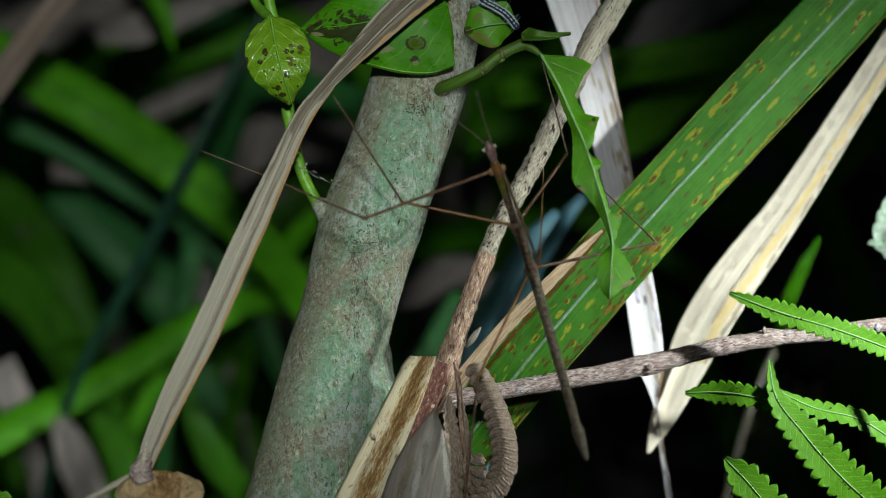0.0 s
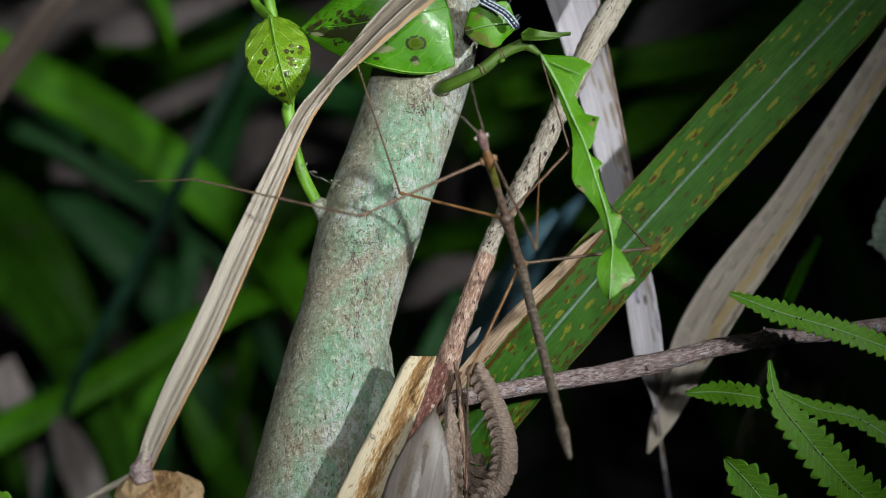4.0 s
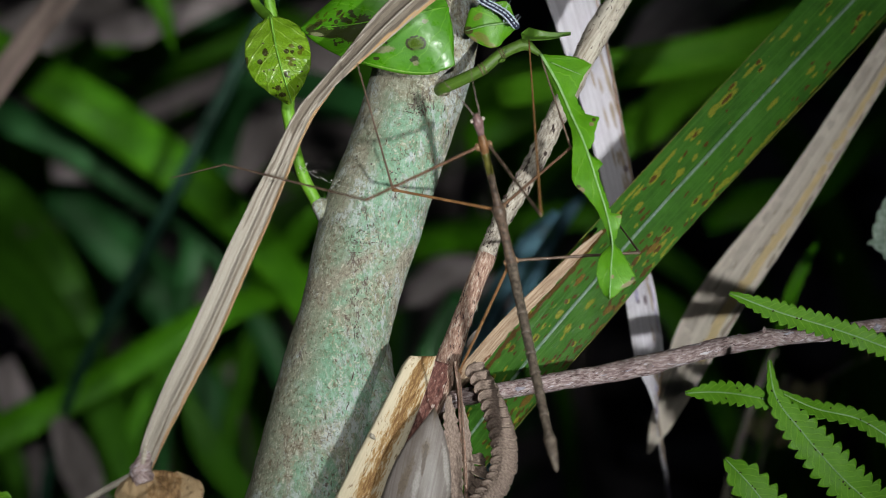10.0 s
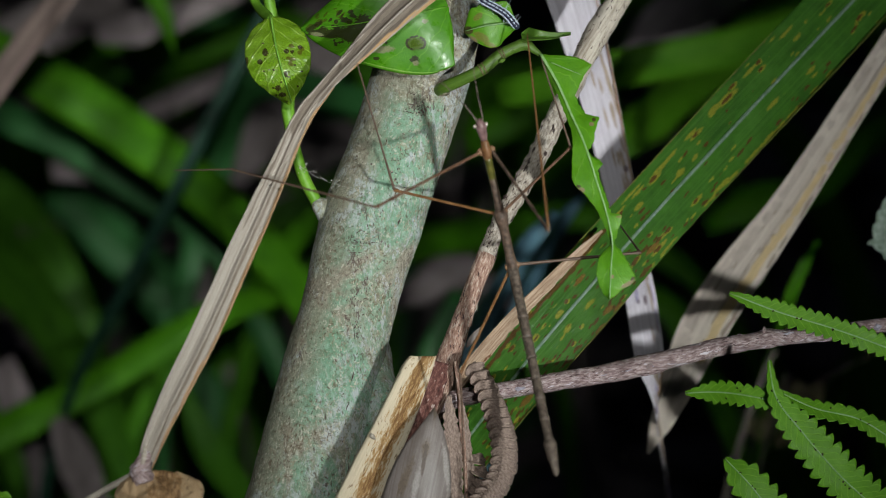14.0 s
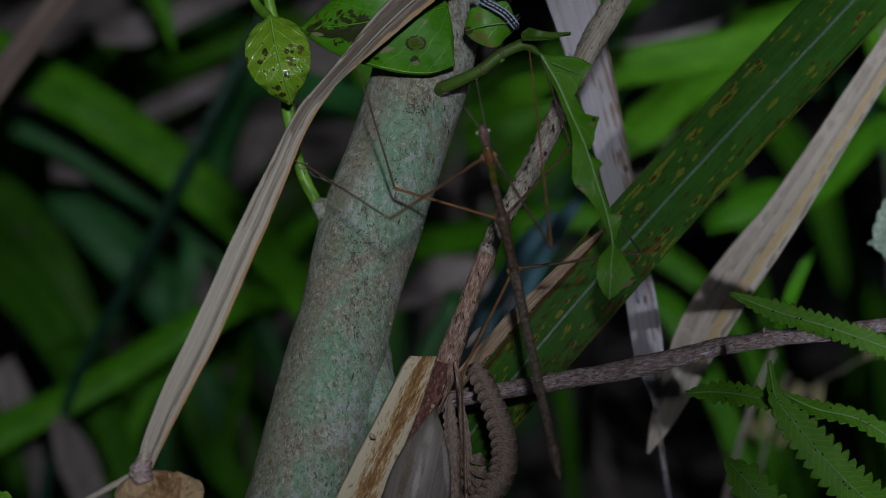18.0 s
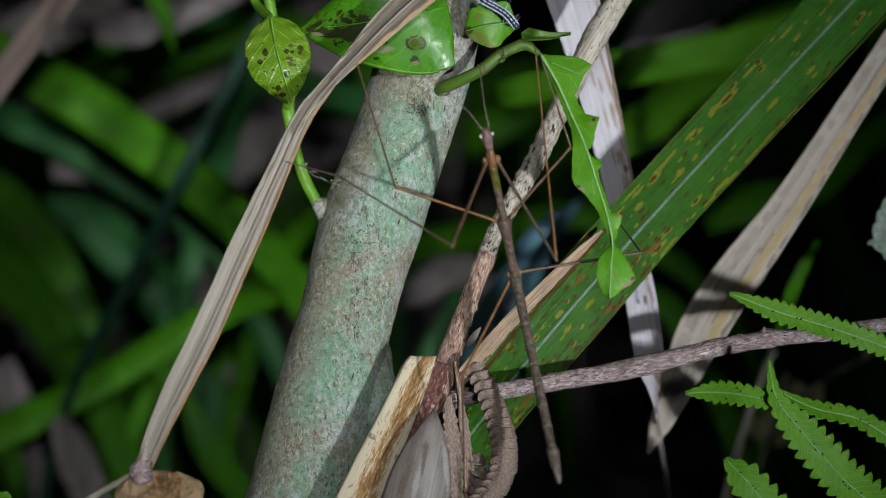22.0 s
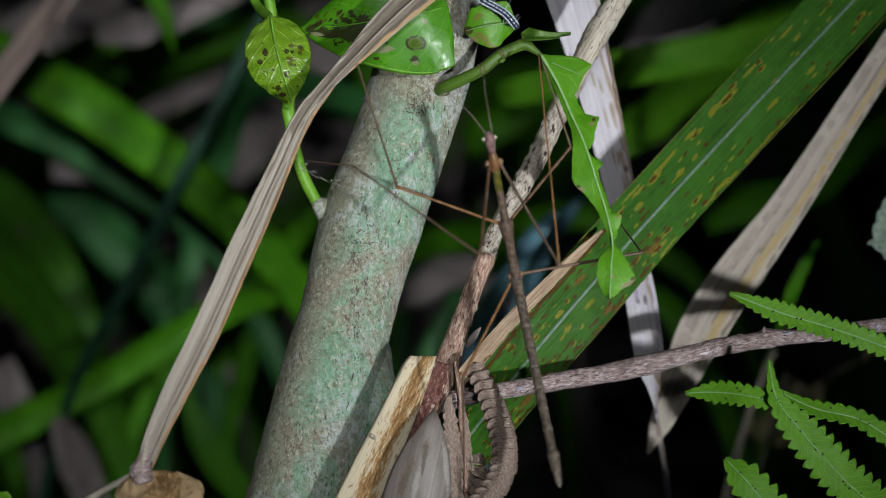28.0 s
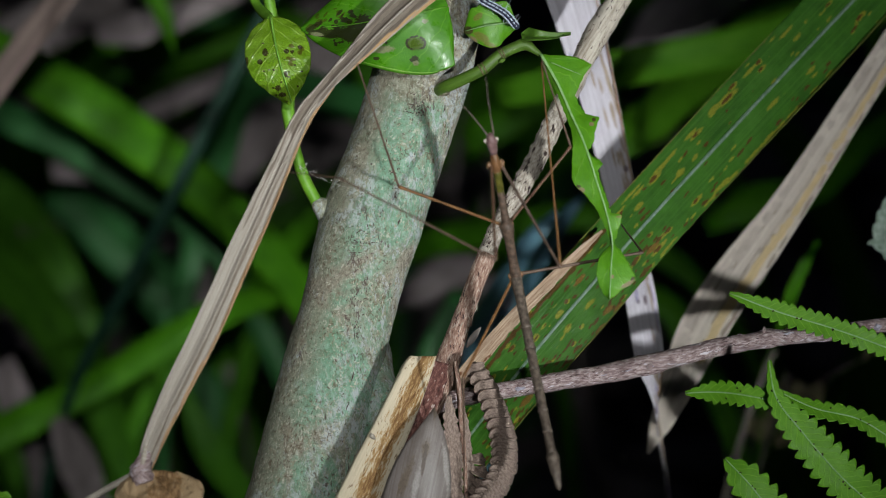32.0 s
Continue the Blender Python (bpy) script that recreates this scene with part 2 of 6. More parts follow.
def leafy(name, deep, mid, pale, rough=0.35, through=0.25, spots=(0.08, 0.035, 0.01), spot_scale=260.0, spot_cut=0.72, vein=0.0, streak=0.0, streak_cut=0.64, random=0.0, sheen=0.5, slant=1.1, wet=0.0, relief=0.0001, stains=None, vein_width=0.055, net_depth=0.25):
    """A living leaf: mottled green, side veins, brown spots; or a blade with long yellow streaks."""
    k = Nodes(name)
    blot = k.noise(k.coords(True, 160, 90), 1.0, 5, 0.65)
    col = k.ramp(blot, [(0.3, deep), (0.52, mid), (0.75, pale)])
    fine = k.noise(k.coords(True, 4500 if streak else 1500, 25 if streak else 1500), 1.0, 4, 0.65)
    col = k.mix(k.times(fine, 0.5), col, deep)
    height = fine
    if streak:
        lines = k.noise(k.coords(True, 1300, 8), 1.0, 3, 0.6)
        col = k.mix(k.times(k.step(lines, 0.5, 0.68), 0.55), col, pale)
        height = op_add(k, fine, lines, 1.6)
        ye = k.noise(k.coords(True, 620, 190), 1.0, 4, 0.6, 0.5)
        zone = k.noise(k.coords(True, 130, 40), 1.0, 3, 0.5)
        yel = k.times(k.step(ye, streak_cut, streak_cut + 0.07), k.step(zone, 0.44, 0.58))
        col = k.mix(yel, col, (0.33, 0.29, 0.04))
    if vein:
        sep = k.t.nodes.new("ShaderNodeSeparateXYZ")
        tc = k.add("ShaderNodeTexCoord")
        k.link(tc.outputs["UV"], sep.inputs[0])

        def op(kind, a, c):
            nd = k.t.nodes.new("ShaderNodeMath")
            nd.operation = kind
            for sock, val in zip(nd.inputs, (a, c)):
                if isinstance(val, (int, float)):
                    sock.default_value = val
                else:
                    k.link(val, sock)
            return nd.outputs[0]

        away = op("ABSOLUTE", sep.outputs["X"], 0)
        wob = op("MULTIPLY", k.noise(k.coords(True, 200, 200), 1.0, 2), vein * 0.6)
        ph = op("ADD", op("SUBTRACT", sep.outputs["Y"], op("MULTIPLY", away, slant)), wob)
        tri = op("PINGPONG", ph, vein * 0.5)
        ln = k.step(tri, vein * vein_width, 0.0)
        col = k.mix(k.times(ln, 0.8), col, pale)
        net = k.add("ShaderNodeTexVoronoi", Scale=1.0)
        net.feature = "DISTANCE_TO_EDGE"
        k.link(k.coords(True, 1100, 1100), net.inputs["Vector"])
        cell = k.step(net.outputs["Distance"], 0.0, 0.22)
        col = k.mix(k.times(cell, net_depth), col, deep)
        height = op("SUBTRACT", op("MULTIPLY", cell, 0.6), op("MULTIPLY", ln, 1.2))
    if spots:
        sp = k.noise(k.coords(True, spot_scale, spot_scale * (0.42 if streak else 1.0)), 1.0, 4, 0.6)
        col = k.mix(k.step(sp, spot_cut, spot_cut + 0.03), col, spots)
    if random:
        info = k.t.nodes.new("ShaderNodeObjectInfo")
        col = k.mix(k.times(info.outputs["Random"], random), col, deep)
    if stains:
        col = k.stains(col, *stains)
    k.bump(height, relief, 0.7)
    rg = k.ramp(k.noise(k.coords(True, 330, 330), 1.0, 4), [(0.36, (max(rough - 0.12 - wet, 0.06),) * 3), (0.64, (rough + 0.15,) * 3)])
    return k.done(col, rg, sheen, through)


def plain(name, a, b, scale=400.0, rough=0.6, bump=0.0001, sheen=0.4, through=0.0):
    k = Nodes(name)
    n = k.noise(k.coords(False, 1, 1), scale, 5, 0.6)
    k.bump(n, bump)
    return k.done(k.ramp(n, [(0.35, a), (0.65, b)]), rough, sheen, through)


def bark_material():
    """Smooth bark: mint-green algae over grey-tan, whitish film, fine brown and pale flecks, clustered cracks."""
    k = Nodes("grey_green_bark")
    obj = k.coords(False, 1, 1, 0.7)
    grain = k.noise(obj, 1100, 7, 0.78)
    col = k.ramp(grain, [(0.38, (0.21, 0.185, 0.135)), (0.48, (0.31, 0.285, 0.22)), (0.6, (0.44, 0.41, 0.33))])
    algae = k.noise(k.coords(False, 1, 1, 0.5), 58, 10, 0.72, 0.6)
    green = k.ramp(k.noise(obj, 620, 6, 0.72), [(0.36, (0.165, 0.29, 0.175)), (0.5, (0.205, 0.40, 0.27)), (0.64, (0.31, 0.49, 0.37))])
    col = k.mix(k.times(k.step(algae, 0.42, 0.54), 0.92), col, green)
    tc = k.add("ShaderNodeTexCoord")
    sep = k.t.nodes.new("ShaderNodeSeparateXYZ")
    k.link(tc.outputs["Object"], sep.inputs[0])
    rise = op_add(k, sep.outputs["Z"], k.noise(obj, 95, 7, 0.7), 0.05)
    top = Q(700, 165, 0).z + 0.025
    upper = k.ramp(k.noise(obj, 620, 7, 0.75), [(0.4, (0.19, 0.16, 0.11)), (0.5, (0.32, 0.29, 0.215)), (0.6, (0.46, 0.435, 0.345))])
    col = k.mix(k.times(k.step(rise, top - 0.004, top + 0.006), 0.85), col, upper)
    # tan clouds broken into fine flecks
    cloud = k.noise(k.coords(False, 1, 1.2, 0.6), 150, 6, 0.7, 0.5)
    tan = k.noise(k.coords(False, 1, 1.2, 0.8), 520, 8, 0.78, 0.6)
    col = k.mix(k.times(k.step(op_add(k, tan, cloud, 0.7), 0.91, 0.98), 0.75), col, (0.32, 0.275, 0.19))
    # the side away from the thicket is dry and tan, the other carries a whitish film
    foot, head = Q(537, 872, 0), Q(747, 130, 0)
    lean = op_add(k, sep.outputs["X"], sep.outputs["Z"], -(head.x - foot.x) / (head.z - foot.z))
    lean = op_add(k, lean, k.noise(k.coords(False, 1, 1, 0.5), 120, 7, 0.72), 0.016)
    mid = foot.x - foot.z * (head.x - foot.x) / (head.z - foot.z) + 0.008
    dry = k.ramp(k.noise(obj, 800, 7, 0.78), [(0.38, (0.19, 0.165, 0.115)), (0.5, (0.30, 0.27, 0.20)), (0.62, (0.43, 0.40, 0.31))])
    col = k.mix(k.times(k.step(lean, mid - 0.005, mid - 0.0105), 0.75), col, dry)
    damp = k.step(lean, mid - 0.002, mid + 0.003)
    frost = k.noise(k.coords(False, 1, 1, 0.6), 480, 7, 0.78, 0.4)
    col = k.mix(k.times(k.times(damp, k.step(frost, 0.52, 0.6)), 0.8), col, (0.52, 0.54, 0.58))
    film = k.noise(k.coords(False, 1.1, 1, 0.5), 75, 8, 0.72, 0.5)
    flake = k.noise(obj, 700, 6, 0.76, 0.5)
    col = k.mix(k.times(k.times(k.step(film, 0.5, 0.57), k.step(flake, 0.47, 0.54)), 0.85), col, (0.50, 0.55, 0.55))
    # short curled flecks, dark on one side and pale on the other
    fleck = k.noise(k.coords(False, 1, 1, 0.8), 760, 4, 0.66, 0.8)
    patchy = k.step(cloud, 0.4, 0.56)
    col = k.mix(k.times(k.times(k.step(fleck, 0.585, 0.615), patchy), 0.75), col, (0.15, 0.115, 0.075))
    col = k.mix(k.times(k.times(k.step(fleck, 0.415, 0.385), patchy), 0.75), col, (0.58, 0.57, 0.48))
    mite = k.noise(obj, 1400, 3, 0.6, 0.6)
    col = k.mix(k.times(k.step(mite, 0.62, 0.65), 0.75), col, (0.11, 0.08, 0.055))
    col = k.mix(k.times(k.step(mite, 0.37, 0.34), 0.8), col, (0.62, 0.59, 0.48))
    crust = k.noise(obj, 2100, 6, 0.78)
    col = k.mix(k.times(k.step(crust, 0.57, 0.63), 0.45), col, (0.16, 0.13, 0.095))
    zone = k.noise(k.coords(False, 1, 1, 0.45), 75, 6, 0.7)
    crack = k.noise(k.coords(False, 1, 1, 0.6), 640, 7, 0.76, 1.0)
    col = k.mix(k.times(k.times(k.step(crack, 0.54, 0.57), k.step(zone, 0.54, 0.61)), 0.85), col, (0.11, 0.075, 0.065))
    k.bump(op_add(k, crust, fleck, -1.4), 0.0006, 0.9)
    return k.done(col, 0.8, 0.25)


def stained_wood(name, cream, gold, brown, half):
    """Split wood: cream sides, a ragged gold-brown stain along the middle, dark rotten streaks."""
    k = Nodes(name)
    tc = k.add("ShaderNodeTexCoord")
    sep = k.t.nodes.new("ShaderNodeSeparateXYZ")
    k.link(tc.outputs["UV"], sep.inputs[0])

    def op(kind, a, c):
        nd = k.t.nodes.new("ShaderNodeMath")
        nd.operation = kind
        for sock, val in zip(nd.inputs, (a, c)):
            if isinstance(val, (int, float)):
                sock.default_value = val
            else:
                k.link(val, sock)
        return nd.outputs[0]

    fine = k.noise(k.coords(True, 2600, 130), 1.0, 6, 0.7)
    col = k.ramp(fine, [(0.3, tuple(0.84 * c for c in cream)), (0.5, cream), (0.7, tuple(min(0.85, 1.08 * c) for c in cream))])
    wander = k.noise(k.coords(True, 330, 60), 1.0, 5, 0.7)
    off = op("ABSOLUTE", op("SUBTRACT", op("DIVIDE", sep.outputs["X"], half), op("MULTIPLY", op("SUBTRACT", wander, 0.42), 2.4)), 0)
    ragged = op("ADD", off, op("MULTIPLY", k.noise(k.coords(True, 1500, 300), 1.0, 7, 0.8, 0.5), 3.0))
    col = k.mix(k.times(k.step(ragged, 2.05, 1.85), 0.85), col, gold)
    col = k.mix(k.times(k.step(ragged, 1.72, 1.52), 0.75), col, brown)
    rot = k.noise(k.coords(True, 800, 300), 1.0, 6, 0.7, 0.6)
    col = k.mix(k.times(k.step(rot, 0.585, 0.63), 0.8), col, brown)
    k.bump(fine, 0.0004)
    return k.done(col, 0.7, 0.3)


BARK = bark_material()
STRAW = fibrous("weathered_straw", (0.12, 0.098, 0.08), (0.335, 0.298, 0.25), (0.57, 0.525, 0.455), 3200, 12, spots=(0.13, 0.07, 0.025), spot_cut=0.75, bump=0.0003)
PALE_DEAD = fibrous("bleached_dead_leaf", (0.34, 0.29, 0.25), (0.63, 0.555, 0.485), (0.79, 0.72, 0.64), 2600, 12, spots=(0.5, 0.37, 0.16), spot_scale=180, spot_cut=0.7, spot_long=0.12, through=0.12, stains=(2200, 60, ((0.66, 0.5, 0.26), (0.33, 0.265, 0.21), (0.5, 0.43, 0.375)), 0.9))
LILAC_DEAD = fibrous("pale_lilac_dead_stalk", (0.38, 0.345, 0.385), (0.59, 0.555, 0.615), (0.78, 0.75, 0.82), 2600, 12, spots=(0.27, 0.19, 0.13), spot_cut=0.74, spot_long=0.2, bump=0.00015, stains=(1500, 160, ((0.36, 0.28, 0.21), (0.16, 0.12, 0.14), (0.36, 0.33, 0.46)), 0.9))
TWIG = fibrous("grey_brown_twig_bark", (0.085, 0.05, 0.049), (0.37, 0.27, 0.268), (0.74, 0.645, 0.645), 1600, 480, 0.85, 0.0011, spots=(0.68, 0.63, 0.68), spot_scale=560, spot_cut=0.6, spot_long=0.35, blotch=0.65, blotch_at=(240, 110))
RUST_TWIG = fibrous("rusty_twig_bark", (0.1, 0.042, 0.032), (0.38, 0.235, 0.18), (0.74, 0.62, 0.53), 1500, 330, 0.85, 0.0009, spots=(0.06, 0.03, 0.024), spot_scale=600, spot_cut=0.61, spot_long=0.4, blotch=0.55, blotch_at=(260, 130))
GREY_TWIG = fibrous("grey_cream_twig_bark", (0.10, 0.075, 0.06), (0.44, 0.385, 0.325), (0.68, 0.63, 0.56), 1500, 520, 0.85, 0.0009, spots=(0.04, 0.027, 0.024), spot_scale=620, spot_cut=0.57, spot_long=0.4, blotch=0.45, blotch_at=(200, 100))
CREAM_TWIG = fibrous("bleached_cream_twig", (0.26, 0.21, 0.16), (0.56, 0.5, 0.42), (0.72, 0.67, 0.59), 1600, 80, 0.8, 0.0006, spots=(0.035, 0.025, 0.022), spot_scale=600, spot_cut=0.63, spot_long=0.3)
SPLIT = stained_wood("split_yellow_wood", (0.57, 0.49, 0.355), (0.3, 0.15, 0.03), (0.11, 0.045, 0.01), 0.0045)
SAWN = stained_wood("tan_sawn_wood", (0.33, 0.23, 0.13), (0.24, 0.13, 0.05), (0.08, 0.045, 0.022), 0.007)
RED_BARK = fibrous("peeling_red_brown_bark", (0.045, 0.02, 0.018), (0.14, 0.055, 0.045), (0.34, 0.19, 0.16), 1300, 500, 0.8, 0.0011, spots=(0.5, 0.4, 0.36), spot_scale=700, spot_cut=0.59, spot_long=0.4)
SHEATH = fibrous("pale_papery_sheath", (0.12, 0.095, 0.078), (0.205, 0.176, 0.165), (0.28, 0.25, 0.238), 3200, 7, 0.45, 0.00003, spots=(0.11, 0.08, 0.045), spot_scale=220, spot_cut=0.66, sheen=0.4, blotch=0.9, blotch_at=(260, 60), stains=(1400, 500, ((0.15, 0.115, 0.085), (0.075, 0.05, 0.032), (0.36, 0.33, 0.31)), 0.9))
BROWN_FERN = fibrous("withered_brown_fern", (0.13, 0.092, 0.075), (0.275, 0.205, 0.17), (0.43, 0.335, 0.285), 2200, 900, 0.8, 0.0003)
GRASS = leafy("blade_green", (0.022, 0.082, 0.008), (0.04, 0.135, 0.011), (0.066, 0.18, 0.024), 0.46, 0.12, spots=(0.075, 0.02, 0.004), spot_scale=900, spot_cut=0.7, streak=1.0, streak_cut=0.68, sheen=0.13, relief=0.0003, stains=(1500, 420, ((0.225, 0.225, 0.02), (0.085, 0.034, 0.007), (0.17, 0.10, 0.018)), 1.15))
MIDRIB = plain("pale_midrib", (0.085, 0.155, 0.09), (0.16, 0.24, 0.175), 900, 0.5)
LEAF = leafy("glossy_leaf_green", (0.045, 0.185, 0.005), (0.078, 0.275, 0.007), (0.12, 0.34, 0.018), 0.42, 0.2, spots=(0.04, 0.05, 0.01), spot_scale=330, spot_cut=0.7, vein=0.0062, wet=0.06, sheen=0.42, relief=0.000022, net_depth=0.12, stains=(1100, 1100, ((0.07, 0.115, 0.006), (0.03, 0.027, 0.010), (0.24, 0.25, 0.13)), 1.3))
OLD_LEAF = leafy("yellowing_leaf_green", (0.12, 0.25, 0.01), (0.195, 0.355, 0.02), (0.29, 0.45, 0.06), 0.28, 0.2, spots=None, vein=0.0048, wet=0.14, relief=0.00014, vein_width=0.1, stains=(1500, 1500, ((0.10, 0.10, 0.01), (0.035, 0.022, 0.01), (0.3, 0.3, 0.1)), 0.8))
YOUNG_LEAF = leafy("young_leaf_green", (0.075, 0.26, 0.006), (0.12, 0.345, 0.01), (0.17, 0.41, 0.022), 0.45, 0.28, spots=(0.25, 0.2, 0.06), spot_scale=420, spot_cut=0.74, vein=0.0075, relief=0.00005, vein_width=0.05, net_depth=0.12, stains=(1200, 1200, ((0.2, 0.22, 0.04), (0.07, 0.05, 0.02), (0.3, 0.22, 0.12)), 0.8))
NETTLE = leafy("serrated_leaf_green", (0.085, 0.25, 0.008), (0.135, 0.36, 0.012), (0.21, 0.46, 0.03), 0.55, 0.36, spots=(0.02, 0.015, 0.012), spot_scale=900, spot_cut=0.69, vein=0.0021, slant=0.9, sheen=0.35, relief=0.00006, vein_width=0.1, net_depth=0.08)
SHOOT = fibrous("green_shoot_skin", (0.035, 0.07, 0.008), (0.065, 0.132, 0.012), (0.1, 0.185, 0.022), 700, 60, 0.52, 0.0002, spots=(0.03, 0.025, 0.01), spot_scale=600, spot_cut=0.68, sheen=0.4, blotch=0.45)
BRIGHT_SHOOT = plain("bright_green_shoot_skin", (0.1, 0.25, 0.015), (0.16, 0.36, 0.03), 260, 0.45)
VEIN = plain("light_vein", (0.13, 0.31, 0.03), (0.2, 0.39, 0.06), 600, 0.45)
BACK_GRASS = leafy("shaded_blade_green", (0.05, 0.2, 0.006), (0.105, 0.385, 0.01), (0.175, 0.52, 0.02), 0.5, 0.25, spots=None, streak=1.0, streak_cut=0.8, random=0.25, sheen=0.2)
BLUE_GRASS = leafy("bluish_blade_green", (0.03, 0.135, 0.035), (0.055, 0.215, 0.06), (0.1, 0.29, 0.1), 0.45, 0.2, spots=None, random=0.3, sheen=0.25)
LITTER = fibrous("leaf_litter", (0.12, 0.098, 0.096), (0.29, 0.245, 0.245), (0.42, 0.365, 0.37), 120, 40, 0.85, 0.0005)
SOIL = plain("dark_forest_soil", (0.012, 0.009, 0.007), (0.03, 0.023, 0.018), 40, 0.95, 0.004)
CHITIN = plain("brown_chitin", (0.04, 0.026, 0.019), (0.14, 0.092, 0.066), 900, 0.5, 0.0003)
CHITIN_GREY = plain("grey_brown_chitin", (0.055, 0.042, 0.033), (0.18, 0.14, 0.11), 1000, 0.5, 0.0003)
CHITIN_RED = plain("pinkish_head_chitin", (0.10, 0.055, 0.055), (0.24, 0.145, 0.14), 650, 0.38, 0.00015)
CHITIN_TAN = plain("orange_tan_joint", (0.11, 0.055, 0.025), (0.26, 0.15, 0.08), 800, 0.5, 0.00012)
CHITIN_OLIVE = plain("olive_chitin", (0.05, 0.05, 0.008), (0.11, 0.10, 0.02), 700, 0.3, 0.00006)
LEG = plain("amber_leg_chitin", (0.13, 0.06, 0.022), (0.225, 0.112, 0.045), 700, 0.45, 0.00005)
LEG_DARK = plain("dark_leg_chitin", (0.075, 0.046, 0.032), (0.14, 0.09, 0.062), 700, 0.5, 0.00005)
LEG_BROWN = plain("warm_brown_leg_chitin", (0.08, 0.042, 0.026), (0.15, 0.082, 0.05), 700, 0.45, 0.00006)
CHITIN_ORANGE = plain("orange_brown_chitin", (0.10, 0.045, 0.018), (0.225, 0.115, 0.05), 650, 0.4, 0.00012)
STEEL = plain("black_anodised_metal", (0.02, 0.02, 0.02), (0.035, 0.035, 0.035), 300, 0.6)


def glow_material():
    k = Nodes("torch_lens_glow")
    k.b.inputs["Base Color"].default_value = (0.8, 0.8, 0.8, 1)
    k.b.inputs["Emission Color"].default_value = (0.93, 0.97, 0.94, 1)
    k.b.inputs["Emission Strength"].default_value = 3250
    return k.m


TORCH_GLOW = glow_material()
BLOTCH = plain("dark_leaf_blotch", (0.014, 0.016, 0.004), (0.05, 0.045, 0.014), 900, 0.9, sheen=0.1)
CRUST = plain("tan_lichen_crust", (0.3, 0.26, 0.18), (0.55, 0.52, 0.42), 1500, 0.85)
CRACK = plain("dark_bark_crack", (0.05, 0.03, 0.03), (0.11, 0.065, 0.06), 1500, 0.85)
TAN_EDGE = fibrous("orange_tan_edge", (0.2, 0.1, 0.04), (0.42, 0.27, 0.15), (0.6, 0.45, 0.3), 2200, 40)
BLADE_EDGE = fibrous("yellowed_blade_edge", (0.06, 0.05, 0.012), (0.11, 0.14, 0.02), (0.2, 0.2, 0.04), 900, 300)
BROWN_STALK = fibrous("reddish_brown_stalk", (0.11, 0.075, 0.065), (0.21, 0.155, 0.135), (0.32, 0.25, 0.22), 900, 14)
PALE_VEIN = plain("pale_green_vein", (0.17, 0.35, 0.10), (0.27, 0.43, 0.19), 500, 0.5)
TAN_MARGIN = fibrous("tan_withered_margin", (0.13, 0.065, 0.032), (0.39, 0.275, 0.19), (0.58, 0.46, 0.35), 2400, 60, spots=(0.13, 0.05, 0.018), spot_scale=420, spot_cut=0.6, spot_long=0.3, blotch=0.7, blotch_at=(500, 90))
STRAW_BLADE = fibrous("grey_tan_straw", (0.21, 0.178, 0.147), (0.345, 0.307, 0.262), (0.49, 0.448, 0.392), 3000, 7, bump=0.0001, spots=(0.16, 0.09, 0.03), spot_scale=420, spot_cut=0.78, blotch=0.4, blotch_at=(240, 14), stains=(2600, 40, ((0.185, 0.15, 0.118), (0.12, 0.096, 0.075), (0.43, 0.26, 0.12)), 0.9))
# darker copy of the blade green, with deep shade put into its colour
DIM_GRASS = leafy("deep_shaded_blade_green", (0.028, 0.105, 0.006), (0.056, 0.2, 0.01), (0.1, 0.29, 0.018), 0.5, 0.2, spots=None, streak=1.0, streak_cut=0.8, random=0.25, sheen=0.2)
TAN_BARK = fibrous("tan_scar_bark", (0.13, 0.105, 0.07), (0.28, 0.245, 0.175), (0.45, 0.41, 0.32), 1100, 700, 0.85, 0.0008, spots=(0.07, 0.05, 0.035), spot_scale=700, spot_cut=0.58)
FLAKE_PALE = plain("pale_bark_flake", (0.3, 0.255, 0.205), (0.5, 0.45, 0.385), 1500, 0.85)
OLIVE_BARK = fibrous("olive_brown_collar_bark", (0.055, 0.055, 0.02), (0.125, 0.12, 0.048), (0.23, 0.2, 0.105), 1100, 700, 0.8, 0.0006)
FLOOR_LITTER = fibrous("dark_floor_litter", (0.085, 0.07, 0.066), (0.19, 0.162, 0.158), (0.29, 0.25, 0.248), 120, 40, 0.85, 0.0005)
TWIG_FLAKE = plain("pinkish_grey_flake", (0.27, 0.225, 0.215), (0.42, 0.37, 0.37), 1500, 0.85)
# brighter copy of the blade green; the light on these blades is in the colour
LIT_GRASS = leafy("lit_blade_green", (0.08, 0.3, 0.01), (0.16, 0.48, 0.02), (0.24, 0.6, 0.04), 0.5, 0.3, spots=None, streak=1.0, streak_cut=0.8, sheen=0.2)
# litter colour raised to stand in for light missing at the upper right
BRIGHT_LITTER = fibrous("brightened_litter", (0.22, 0.19, 0.19), (0.42, 0.37, 0.38), (0.56, 0.5, 0.52), 120, 40, 0.85, 0.0005)
DIM_VEIN = plain("mid_green_vein", (0.08, 0.24, 0.015), (0.13, 0.31, 0.03), 600, 0.5)
# a blue highlight on the leaf, put into its base colour
PAINTED_BLUE_SHEEN = leafy("painted_blue_sheen_leaf", (0.12, 0.28, 0.36), (0.22, 0.44, 0.56), (0.34, 0.58, 0.7), 0.35, 0.1, spots=None, sheen=0.6)
DARK_TEAL = leafy("dark_teal_blade", (0.01, 0.04, 0.024), (0.02, 0.07, 0.042), (0.035, 0.1, 0.06), 0.5, 0.2, spots=None, sheen=0.2)
